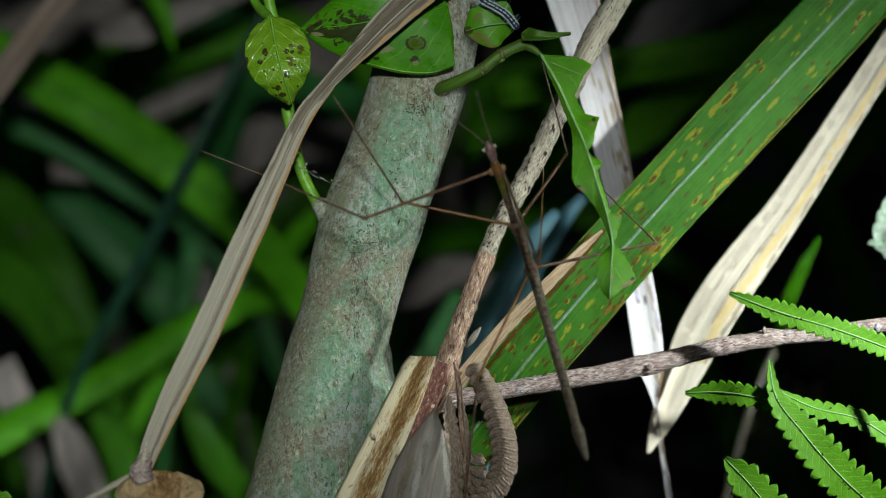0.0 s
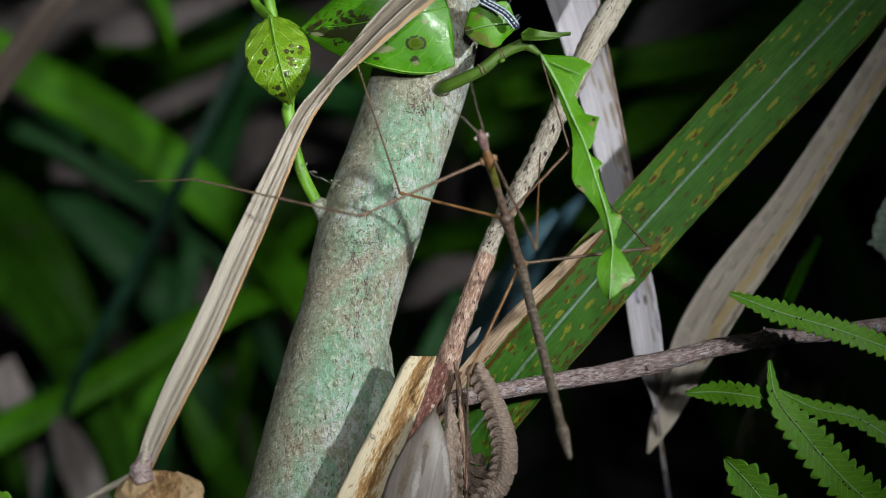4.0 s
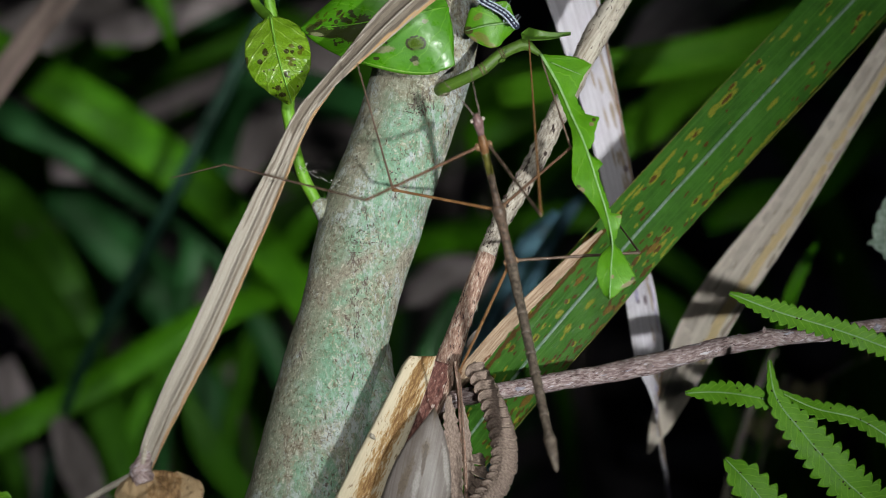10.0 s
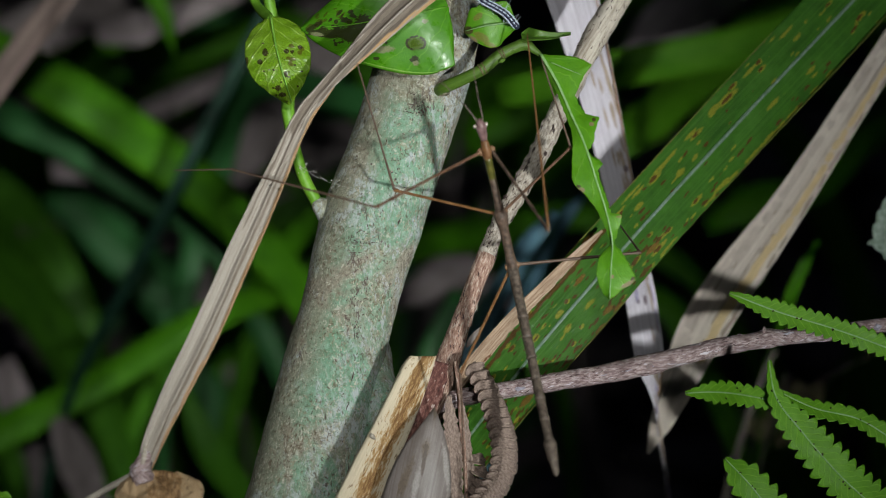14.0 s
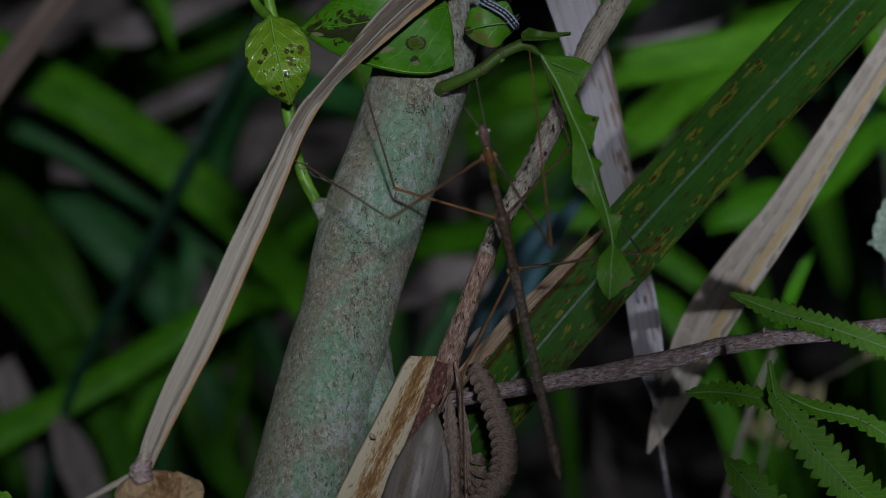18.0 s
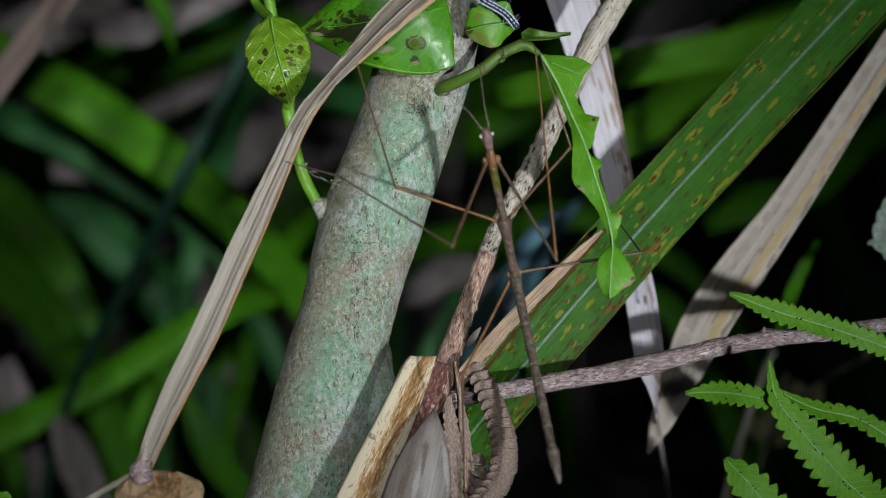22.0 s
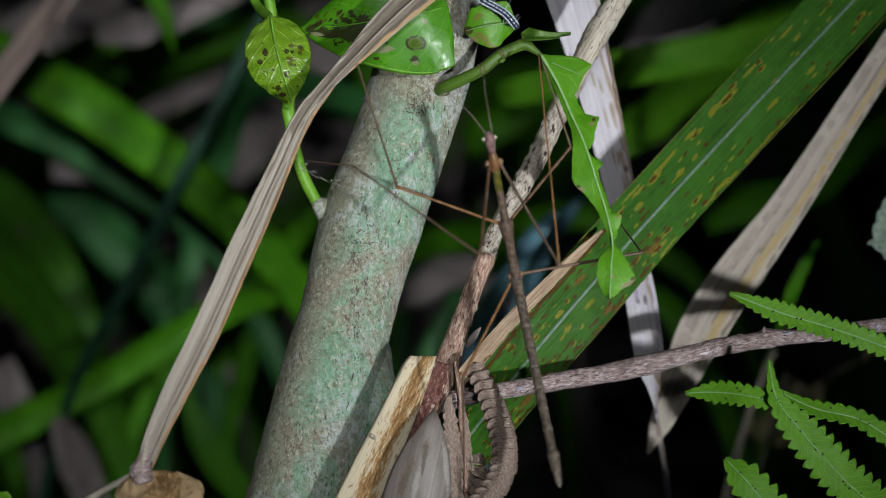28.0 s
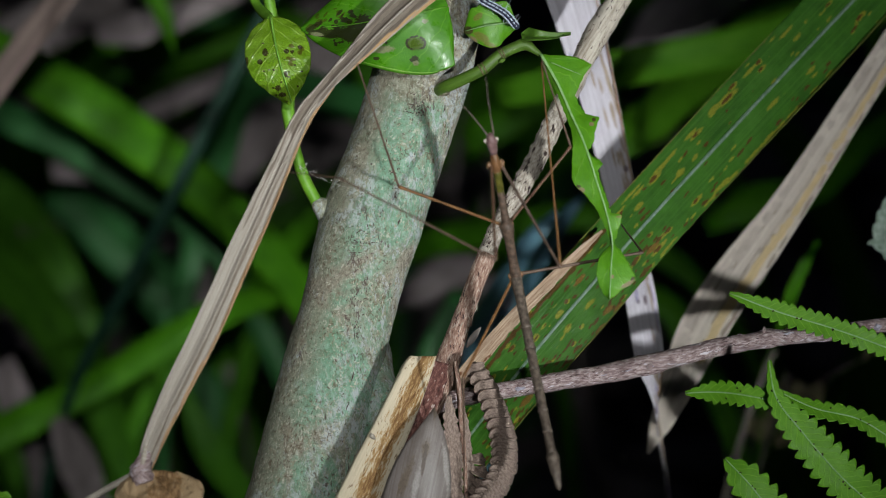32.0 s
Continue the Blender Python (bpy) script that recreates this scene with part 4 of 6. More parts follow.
    part("midrib", stem([(479, 30, -0.0125, 5), (488, 80, -0.0165, 4), (502, 135, -0.0185, 3), (518, 186, -0.0146, 2)], 20, 6), VEIN, lf)
    rng = random.Random(14)
    spots = [(x, y, w, h, 0, 1, False) for x, y, w, h in ((469, 93, 9, 13), (460, 110, 9, 9), (507, 91, 9, 8), (505, 132, 8, 11), (492, 156, 10, 9), (500, 168, 13, 8), (531, 84, 8, 7), (517, 92, 6, 6), (436, 108, 7, 14))]
    spots += [(500 + rng.gauss(0, 22), 120 + rng.gauss(0, 34), rng.uniform(2.5, 4.5), rng.uniform(2.5, 4), 0, 1, False) for _ in range(20)]
    spots += [(515 + rng.gauss(0, 12), 95 + rng.gauss(0, 14), rng.uniform(6, 14), rng.uniform(4, 9), 20, 0, False) for _ in range(8)]
    stain(lf, spots)
    # broad leaf in front of the trunk
    corner = [(0, 0.04), (0.02, 0.6), (0.04, 0.95), (0.1, 0.99), (0.2, 1.0), (0.26, 0.0)]

    def broad(s, c):
        v = oval(s, 0.2, 0.7)
        return max(v, float(np.interp(s, [p for p, _ in corner], [w for _, w in corner]))) if c > 0 else v

    sheet = ribbon([(793, 12, -0.018, 218, 0), (745, 22, -0.021, 218, 6), (680, 34, -0.021, 218, 8), (605, 46, -0.018, 218, 6), (532, 50, -0.014, 218, 0)], 150, 60, cup=-0.1, edge=broad, wave=0.03, wave_n=2.0)
    lf = part("leaf", sheet, LEAF, shrub, "broad glossy green leaf with brown blotches")
    rng = random.Random(31)
    spots = [(736, 77, 33, 23, 0, 0, False), (736, 77, 30, 21, 0, 1, True), (734, 106, 17, 12, 0, 1, False), (736, 112, 12, 8, 0, 2, False), (676, 88, 44, 12, -4, 2, False), (707, 47, 8, 8, 0, 2, False), (752, 38, 12, 8, 0, 2, False), (666, 104, 10, 6, 0, 1, False), (621, 21, 10, 7, 0, 1, False), (595, 39, 8, 7, 0, 1, False), (684, 76, 5, 5, 0, 1, False), (561, 61, 22, 7, 6, 2, False), (622, 62, 44, 26, 10, 1, False), (590, 60, 50, 15, 0, 1, False), (643, 44, 30, 34, 0, 1, False), (556, 47, 34, 8, -30, 1, False)]
    for _ in range(20):
        u = rng.uniform(0, 1)
        spots.append((548 + 92 * u + rng.gauss(0, 4), 57 - 6 * u + rng.gauss(0, 3 + 7 * u), rng.uniform(8, 24), rng.uniform(4, 9), rng.uniform(-25, 25), 1, False))
    for _ in range(26):
        u = rng.uniform(0, 1)
        spots.append((538 + 75 * u + rng.gauss(0, 5), 50 - 32 * u + rng.gauss(0, 7), rng.uniform(6, 16), rng.uniform(2, 5), rng.uniform(-60, 0), rng.choice((0, 0, 0, 1)), False))
    spots += [(610 + rng.gauss(0, 26), 66 + rng.gauss(0, 14), rng.uniform(3, 7), rng.uniform(3, 5), 0, 1, False) for _ in range(22)]
    stain(lf, spots)
    part("leaf_edge", stem([(x, y, depth_on(sheet, x, y - 3) - 0.0002, w) for x, y, w in ((640, 109, 1), (668, 117, 2.4), (700, 124, 2.8), (735, 129, 2.6), (768, 128, 1.5), (784, 124, 0.8))], 40, 8, 0.3, 600), VEIN, lf, "pale rolled edge")
    part("midrib", stem([(792, 12, -0.0181, 3), (745, 22, -0.0211, 3), (680, 34, -0.0211, 2.6), (605, 46, -0.0181, 2), (540, 50, -0.0141, 1.5)], 24, 6), DIM_VEIN, lf)
    lf = part("leaf", ribbon([(916, 44, -0.020, 84, 0), (892, 40, -0.022, 84, 5), (860, 44, -0.023, 84, 5), (821, 55, -0.021, 84, 0)], 90, 30, cup=-0.12, edge=lambda s, c: oval(s, 0.5, 0.6) * (1 - 0.10 * math.sin(s * 21) * (c < 0))), YOUNG_LEAF, shrub, "small yellowish-green leaf with nibbled brown edge")
    stain(lf, [(828, 54, 16, 14, 0, 1, False), (838, 70, 18, 8, 40, 2, False), (852, 66, 30, 14, 30, 0, False), (868, 80, 26, 8, 20, 0, False), (846, 30, 20, 10, -40, 0, False), (885, 20, 10, 6, 0, 2, False)])
    part("midrib", stem([(914, 45, -0.0210, 6), (892, 42, -0.0231, 6.5), (860, 46, -0.0241, 6), (824, 55, -0.0219, 3)], 16, 8, 0, 1, 0.4), PALE_VEIN, lf)
    lf = part("leaf", ribbon([(926, 62, -0.021, 30, 10), (950, 65, -0.024, 30, 25), (980, 66, -0.023, 30, 30), (1010, 62, -0.022, 30, 35)], 40, 10, fold=0.4, edge=lambda s, c: max(0.02, min(1.0, s * 9) * (1 - s) ** 0.8)), DIM_LEAF, shrub, "narrow folded young leaf")
    # chewed hanging leaf
    left = [(0, 0.02), (0.083, 0.14), (0.196, 0.18), (0.304, 0.21), (0.363, 0.36), (0.439, 0.62), (0.503, 0.81), (0.535, 0.8), (0.57, 0.57), (0.632, 0.35), (0.728, 0.15), (0.782, 0.08), (0.812, 0.31), (0.839, 0.45), (0.902, 0.52), (0.941, 0.41), (0.975, 0.25), (1.0, 0.02)]
    rite = [(0, 0.05), (0.02, 0.31), (0.053, 0.81), (0.089, 1.2), (0.12, 1.39), (0.131, 1.16), (0.143, 0.94), (0.168, 0.66), (0.194, 0.4), (0.221, 0.4), (0.274, 0.49), (0.308, 0.88), (0.332, 0.71), (0.359, 0.51), (0.386, 0.39), (0.408, 0.17), (0.418, 0.06), (0.444, 0.15), (0.47, 0.38), (0.484, 0.38), (0.502, 0.18), (0.534, 0.13), (0.574, 0.15), (0.631, 0.16), (0.671, 0.15), (0.687, 0.51), (0.707, 0.45), (0.744, 0.23), (0.783, 0.05), (0.806, 0.29), (0.848, 0.59), (0.91, 0.92), (0.937, 0.75), (0.954, 0.48), (0.979, 0.25), (1.0, 0.02)]

    def chewed(s, c):
        tab = left if c < 0 else rite
        v = float(np.interp(s, [p for p, _ in tab], [w for _, w in tab]))
        return max(0.03, v + (0.05 * noise.noise(Vector((s * 90, 2.0, 3))) if c > 0 else 0.03 * noise.noise(Vector((s * 70, 7, 3)))))

    spine = [(957, 96, -0.019, 100, 0), (987, 148, -0.0215, 100, 0), (1011, 202, -0.0245, 100, 3), (1034, 253, -0.028, 100, 5), (1055, 317, -0.031, 100, 0), (1076, 387, -0.033, 100, -5), (1084, 431, -0.034, 100, -5), (1082, 469, -0.036, 100, 0), (1079, 530, -0.038, 100, 0)]
    lf = part("leaf", ribbon(spine, 260, 30, fold=-0.12, edge=chewed, wave=0.03), YOUNG_LEAF, shrub, "light green leaf eaten ragged by insects")
    part("midrib", stem([(p[0], p[1], p[2] - 0.0001, 5.2 - 0.45 * i) for i, p in enumerate(spine)], 60, 10, 0.0, 1.0, 0.3), PALE_VEIN, lf)
    stain(lf, [(1051, 212, 7, 6, 0, 1, False), (1047, 220, 9, 7, 0, 2, False), (1029, 337, 12, 10, 0, 2, False), (1024, 330, 8, 5, 0, 1, False), (1112, 503, 30, 8, -25, 2, False), (1120, 494, 10, 6, -40, 1, False), (1083, 490, 8, 7, 0, 2, False), (1096, 384, 14, 5, 0, 0, False)])
    part("side_vein", stem([(976, 111, -0.0208, 2.6), (1000, 121, -0.0216, 2.2), (1028, 132, -0.0222, 1.4)], 14, 6, 0, 1, 0.4), PALE_VEIN, lf)


# ---- dead and living stems round the shrub ----
def build_stems():
    spine = [(880, -110, -0.034, 50, 10), (730, -2, -0.030, 54, 15), (678, 46, -0.029, 48, 15), (626, 100, -0.028, 34, 25), (579, 150, -0.028, 26, 35), (540, 200, -0.030, 32, 30), (514, 250, -0.033, 34, 25), (492, 300, -0.036, 38, 20), (469, 350, -0.038, 42, 15), (447, 400, -0.039, 45, 10), (427, 443, -0.040, 46, 5), (400, 505, -0.040, 47, 5), (357, 600, -0.041, 48, 0), (307, 700, -0.042, 44, 0), (264, 800, -0.041, 32, 0), (252, 836, -0.040, 26, 0)]
    db = part("dead_grass_blade", ribbon(spine, 240, 48, fold=0.22, thick=0.0005, ridge=0.03, ridges=3, wave=0.04, wave_n=2.0), STRAW_BLADE, None, "dry weathered straw-coloured grass blade bent over the leaves", "grass blade")
    part("rib", stem([(x + 3, y + 2, d - 0.0012, w * 0.08) for x, y, d, w, a in spine], 80, 6, 0.2, 600, 0.5), STRAW_BLADE, db)
    part("frayed_edge", stem([(x + w * 0.46, y + w * 0.2, d - 0.001, w * 0.09) for x, y, d, w, a in spine[4:]], 80, 6, 0.3, 600), TAN_EDGE, db, "orange-tan frayed edge")
    line = spline(spine, 300)
    rng = random.Random(17)
    # brown and orange streaks; the dense ones on the arch also paint its shade
    streaks = []
    # from, to (along the blade), place across, width, kind
    for a0, a1, off, wd, ch in ((0.06, 0.42, -0.1, 0.5, 0), (0.06, 0.36, 0.28, 0.3, 0), (0.1, 0.33, -0.08, 0.2, 1), (0.08, 0.34, -0.2, 0.22, 0), (0.08, 0.4, 0.12, 0.16, 0), (0.12, 0.3, -0.38, 0.1, 1), (0.1, 0.26, 0.3, 0.1, 1), (0.16, 0.36, 0.0, 0.1, 1), (0.3, 0.6, -0.3, 0.1, 0), (0.36, 0.62, 0.05, 0.08, 0), (0.5, 0.98, 0.18, 0.1, 0), (0.05, 0.3, 0.44, 0.12, 2), (0.4, 0.95, 0.46, 0.09, 2)):
        u = a0
        while u < a1:
            r, q = line[int(u * 300)], line[min(300, int(u * 300) + 4)]
            tx, ty = q[0] - r[0], q[1] - r[1]
            m = math.hypot(tx, ty)
            o = (off + rng.gauss(0, 0.02)) * r[3]
            streaks.append((r[0] - ty / m * -o, r[1] + tx / m * -o, 46, max(2.5, wd * r[3] * rng.uniform(0.6, 1.3)), math.degrees(math.atan2(ty, tx)), ch, False))
            u += rng.uniform(0.014, 0.03)
    stain(db, streaks)
    spine = [(1700, -200, 0.03, 100, 0), (1500, 10, 0.025, 126, 5), (1300, 222, 0.018, 128, 0), (1150, 385, 0.012, 128, -5), (1010, 545, 0.007, 132, 0), (930, 640, 0.006, 126, 0), (860, 730, 0.008, 118, 0), (770, 850, 0.014, 112, 0), (600, 1150, 0.05, 100, 0), (480, ground_y(0.17) + 20, 0.17, 60, 0)]
    sheet = ribbon(spine, 620, 44, fold=-0.12, thick=0.0003, wave=0.02, wave_n=5)
    bl = part("broad_grass_blade", sheet, GRASS, None, "broad green grass blade with pale midrib and rusty spots", "grass blade")
    rng = random.Random(77)
    line = spline(spine, 600)
    spots = []
    # yellow patches, some with a rusty core: x, y, length, width, core
    for x, y, ln, wd, core in ((1348, 122, 18, 10, 1), (1289, 174, 40, 13, 1), (1263, 194, 26, 13, 0), (1233, 237, 28, 9, 1), (1368, 184, 28, 9, 0), (1204, 306, 20, 13, 0), (1230, 279, 14, 9, 0), (1177, 289, 34, 7, 0), (1158, 316, 30, 13, 1), (1118, 342, 44, 6, 0), (1131, 365, 20, 11, 0), (1276, 329, 34, 9, 0), (1233, 355, 24, 10, 1), (1411, 66, 18, 9, 0), (1467, 7, 16, 9, 1), (1523, 30, 24, 11, 1), (1434, 125, 20, 8, 0), (947, 599, 20, 14, 0), (1043, 539, 22, 10, 0), (1004, 582, 18, 13, 0), (990, 556, 18, 13, 0), (1156, 315, 18, 10, 0), (1166, 440, 34, 10, 1), (900, 690, 20, 12, 0)):
        spots.append((x, y, ln * 1.15, wd * 0.72, -47, 0, False))
        if core:
            spots.append((x - 2, y + 1, ln * 0.6, wd * 0.5, -47, 1, False))
    for x, y, ln, wd in ((1024, 496, 20, 8), (1002, 534, 9, 7), (1074, 549, 18, 9), (1093, 544, 18, 8), (1062, 582, 22, 8), (1028, 577, 8, 6), (1014, 609, 10, 6), (949, 532, 9, 6), (1125, 460, 14, 8), (1153, 440, 24, 9), (1149, 416, 9, 7), (1038, 424, 24, 8), (932, 556, 14, 7), (930, 709, 24, 11), (928, 740, 26, 9), (872, 667, 8, 6), (905, 616, 12, 7), (1342, 110, 10, 8), (1295, 153, 14, 7), (1182, 408, 14, 7), (1110, 480, 16, 7)):
        spots.append((x, y, ln * 1.1, wd * 0.72, -47, 1, False))
        spots.append((x + 2, y, ln * 1.35, wd * 0.95, -47, 2 if ln > 16 else 0, False))
    for i in range(270):
        low = i % 4 > 0
        level = rng.uniform(380, 800) if low else rng.uniform(-10, 380)
        r = min(line, key=lambda q: abs(q[1] - level))
        off = rng.uniform(-0.9, 0.95) if rng.random() < 0.5 else rng.uniform(0.5, 0.97)
        size = rng.uniform(0.5, 1.0)
        spots.append((r[0] + off * r[3] * 0.36, r[1] + off * r[3] * 0.345, 17 * size, 4.6 * size, -47 + rng.uniform(-8, 8), 1 if rng.random() < (0.7 if low else 0.45) else 0, False))
    for i in range(34):
        u = i / 33
        for off, wd in ((-0.72, 5), (0.93, 4)):
            r = min(line, key=lambda q: abs(q[1] - (90 + 330 * u + rng.uniform(-10, 10))))
            if rng.random() < 0.5:
                spots.append((r[0] + off * r[3] * 0.36, r[1] + off * r[3] * 0.345, rng.uniform(14, 40), wd, -47, 0, False))
    # rusty line where the withered margin meets the green
    for x, y, d, w in spline([(1066, 408, 0, 4), (1030, 442, 0, 14), (970, 502, 0, 24), (911, 563, 0, 29), (846, 640, 0, 32), (798, 700, 0, 32)], 40):
        spots.append((x + 0.40 * w + rng.uniform(-1, 3), y + 0.40 * w + rng.uniform(-1, 3), rng.uniform(12, 22), rng.uniform(4, 8), -47, 1, False))
    stain(bl, spots)
    part("midrib", stem([(x + 4, y - 2, d - 0.0001, 5.6) for x, y, d, w, a in spine], 90, 10, 0.0, 1.0, 0.25), MIDRIB, bl, "whitish midrib")
    for sgn in (-1, 1):
        part("blade_edge", stem([(x + sgn * w * 0.5 * 0.70, y + sgn * w * 0.5 * 0.71, d + 0.0008, 2.2) for x, y, d, w, a in spine[:8]], 140, 5, 0.5, 700), BLADE_EDGE, bl, "yellowed thin edge")
    part("withered_margin", ribbon([(1066, 408, 0.0080, 4, 0), (1030, 442, 0.0065, 14, 0), (970, 502, 0.0050, 21, 0), (910, 562, 0.0045, 25, 0), (844, 638, 0.0045, 28, 0), (796, 698, 0.0060, 28, 0), (740, 790, 0.010, 18, 0)], 70, 8, fold=0.1, wave=0.06, edge=lambda s, c: 1 + 0.22 * noise.noise(Vector((s * 40, 4, 1))) * (c > 0)), TAN_MARGIN, bl, "tan withered margin")
    # bleached dead leaf, folded
    spine = [(1720, -150, 0.05, 48, 10), (1562, 108, 0.05, 54, 10), (1500, 203, 0.05, 56, 5), (1438, 300, 0.05, 61, 0), (1384, 381, 0.05, 68, 0), (1342, 438, 0.05, 77, 0), (1284, 517, 0.05, 84, -5), (1236, 598, 0.052, 82, -10), (1212, 650, 0.053, 70, -10), (1190, 702, 0.053, 56, -10), (1164, 762, 0.052, 32, 0), (1147, 803, 0.052, 5, 0)]
    dl = part("dead_leaf", ribbon(spine, 300, 40, fold=0.06, thick=0.0004, ridge=0.007, ridges=5, wave=0.02, wave_n=2.5), PALE_DEAD, None, "bleached dry dead leaf hanging behind the twig", "dead leaf")
    rng = random.Random(41)
    # yellow and grey streaks; the thin dark lines are crease shade drawn in colour
    marks = []
    for x, y, d, w, a in spline(spine, 90)[6:76]:
        for off, wd, ch, chance in ((0.24, 0.2, 0, 0.9), (0.08, 0.05, 1, 0.75), (-0.2, 0.04, 1, 0.35), (-0.28, 0.24, 2, 0.5), (0.42, 0.07, 1, 0.5)):
            if rng.random() < chance and not (ch == 0 and y > 640):
                jog = off + rng.uniform(-0.03, 0.03)
                marks.append((x + w * jog * 0.83, y + w * jog * 0.55, rng.uniform(14, 34), max(2.6, w * wd), -57, ch, False))
    stain(dl, marks)
    part("folded_edge", ribbon([(1213, 612, 0.0512, 3, 10), (1196, 652, 0.0510, 10, 25), (1178, 696, 0.0508, 13, 30), (1164, 734, 0.0508, 14, 25), (1156, 764, 0.0512, 3, 10)], 50, 8, fold=0.2, cup=0.3, thick=0.0003, wave=0.08, wave_n=2), PALE_DEAD, dl, "torn leaf edge folded over near the tip")
    part("midrib", stem([(x + w * 0.06, y + w * 0.04, d - 0.0004, 3.0 - 0.25 * i) for i, (x, y, d, w, a) in enumerate(spine[:11])], 120, 6, 0.5, 300, 0.3), PALE_DEAD, dl, "flat dry midrib")
    spine = [(960, -140, 0.042, 96, 0), (1012, 0, 0.042, 92, 10), (1050, 140, 0.042, 74, 15), (1086, 290, 0.042, 58, 10), (1120, 450, 0.042, 50, 0), (1140, 570, 0.042, 54, 0), (1150, 640, 0.042, 48, 0), (1158, 700, 0.044, 14, 0), (1172, 800, 0.056, 8, 0), (1186, 900, 0.08, 8, 0), (1230, ground_y(0.12), 0.12, 9, 0)]
    ds = part("dead_stalk", ribbon(spine, 260, 40, fold=0.2, thick=0.0006, ridge=0.012, ridges=3, wave=0.03), LILAC_DEAD, None, "pale lilac-grey dead grass stalk standing behind the leaves", "stalk")
    line = spline(spine, 300)
    rng = random.Random(29)
    mottle = []
    for i in range(150):
        r = line[rng.randrange(20, 190)]
        off = rng.gauss(0.3, 0.12) if i % 3 else rng.uniform(-0.45, 0.45)
        ch = 0 if i % 3 else rng.choice((1, 2))
        mottle.append((r[0] + off * r[3], r[1], rng.uniform(14, 60) * (0.35 if ch == 1 else 1), rng.uniform(3, 8), 76 + rng.uniform(-4, 4), ch, False))
    for i in range(24):
        r = line[rng.randrange(110, 180)]
        mottle.append((r[0] - rng.uniform(0.1, 0.4) * r[3], r[1], rng.uniform(30, 70), rng.uniform(5, 11), 76, 2, False))
    stain(ds, mottle)
    part("brown_edge", stem([(x + w * 0.48, y + 2, d - 0.0004, 3) for x, y, d, w, a in spine[:8]], 60, 6, 0.3, 600), TAN_EDGE, ds, "brown dried edge")
    # dead branch: rising stem, split stump, side twig
    br = thing("dead_branch", None, "dead brown branch with split yellow wood and side twig", "branch")
    part("bleached_tip", stem([(1150, -90, 0.012, 42), (1095, 0, 0.010, 42), (1052, 68, 0.008, 44), (1030, 110, 0.007, 40), (1008, 160, 0.006, 38), (984, 210, 0.0045, 36)], 70, 20, 0.14, 420), CREAM_TWIG, br, "bleached cream twig end with dark squiggles")
    part("rising_stem", stem([(992, 194, 0.005, 32), (980, 218, 0.004, 36), (950, 280, 0.003, 36), (908, 355, 0.001, 35), (876, 413, 0, 31), (858, 460, -0.001, 32)], 90, 22, 0.2, 520), GREY_TWIG, br, "grey-cream flaking bark")
    part("rusty_stem", stem([(862, 450, -0.001, 33), (846, 490, -0.002, 33), (820, 560, -0.003, 35), (797, 625, -0.005, 42), (773, 685, -0.008, 52), (735, 750, -0.011, 62), (690, 850, -0.014, 70), (640, 1000, -0.014, 76), (420, ground_y(0.10) + 20, 0.10, 90)], 200, 22, 0.16, 420), RUST_TWIG, br, "rusty flaking bark")
    part("split_wood", ribbon([(752, 622, -0.020, 44, 8), (735, 665, -0.021, 52, 8), (700, 745, -0.023, 62, 5), (660, 830, -0.025, 70, 5), (620, 920, -0.026, 78, 5), (560, 1080, -0.024, 70, 5)], 70, 14, fold=0.12, thick=0.004, ridge=0.02, ridges=3, wave=0.02, wave_n=5, cut=0.42), SPLIT, br, "pale yellow split wood with brown stains")
    part("peeling_bark", ribbon([(776, 640, -0.016, 34, 20), (766, 680, -0.018, 44, 15), (742, 735, -0.020, 40, 10), (715, 800, -0.020, 30, 10)], 30, 8, fold=0.3, thick=0.0008, wave=0.15), RED_BARK, br, "reddish-brown peeling bark")
    part("pale_fleck", stem([(656, 769, -0.0262, 4), (659, 772, -0.0272, 9), (663, 776, -0.0262, 4)], 8, 8, 0.3, 900), FLAKE_PALE, br, "pale fleck stuck on the wood")
    part("side_twig", stem([(755, 722, -0.006, 36), (800, 708, -0.006, 33), (900, 690, -0.005, 31), (1000, 673, -0.004, 33), (1080, 660, -0.003, 34), (1150, 645, -0.002, 38), (1190, 635, -0.002, 33), (1270, 615, 0, 33), (1345, 602, 0, 32), (1360, 599, 0, 35), (1380, 598, 0, 29), (1460, 592, 0, 26), (1530, 580, 0, 27), (1600, 572, 0, 26), (1800, 560, 0.01, 24)], 170, 18, 0.09, 420), TWIG, br, "grey-brown side twig")
    rng = random.Random(41)
    for name, mats, rows, n in (
        ("bark_flake", (CRACK, FLAKE_PALE), [(990, 200, 0.0045, 33), (950, 280, 0.003, 36), (908, 355, 0.001, 34), (876, 413, 0, 31), (858, 460, -0.001, 34)], 200),
        ("bark_flake", (CRACK, FLAKE_PALE), [(858, 460, -0.001, 33), (820, 560, -0.003, 38), (797, 625, -0.005, 42), (773, 685, -0.008, 52)], 110),
        ("bark_flake", (CRACK, TWIG_FLAKE), [(800, 708, -0.006, 33), (900, 690, -0.005, 31), (1000, 673, -0.004, 33), (1150, 645, -0.002, 36), (1270, 615, 0, 33), (1380, 598, 0, 29), (1530, 580, 0, 27)], 330),
        ("bark_squiggle", (CRACK, CRACK), [(1095, 0, 0.010, 42), (1052, 68, 0.008, 44), (1030, 110, 0.007, 40), (1008, 160, 0.006, 38)], 60),
    ):
        line = spline(rows, 200)
        geos = (Geo(), Geo())
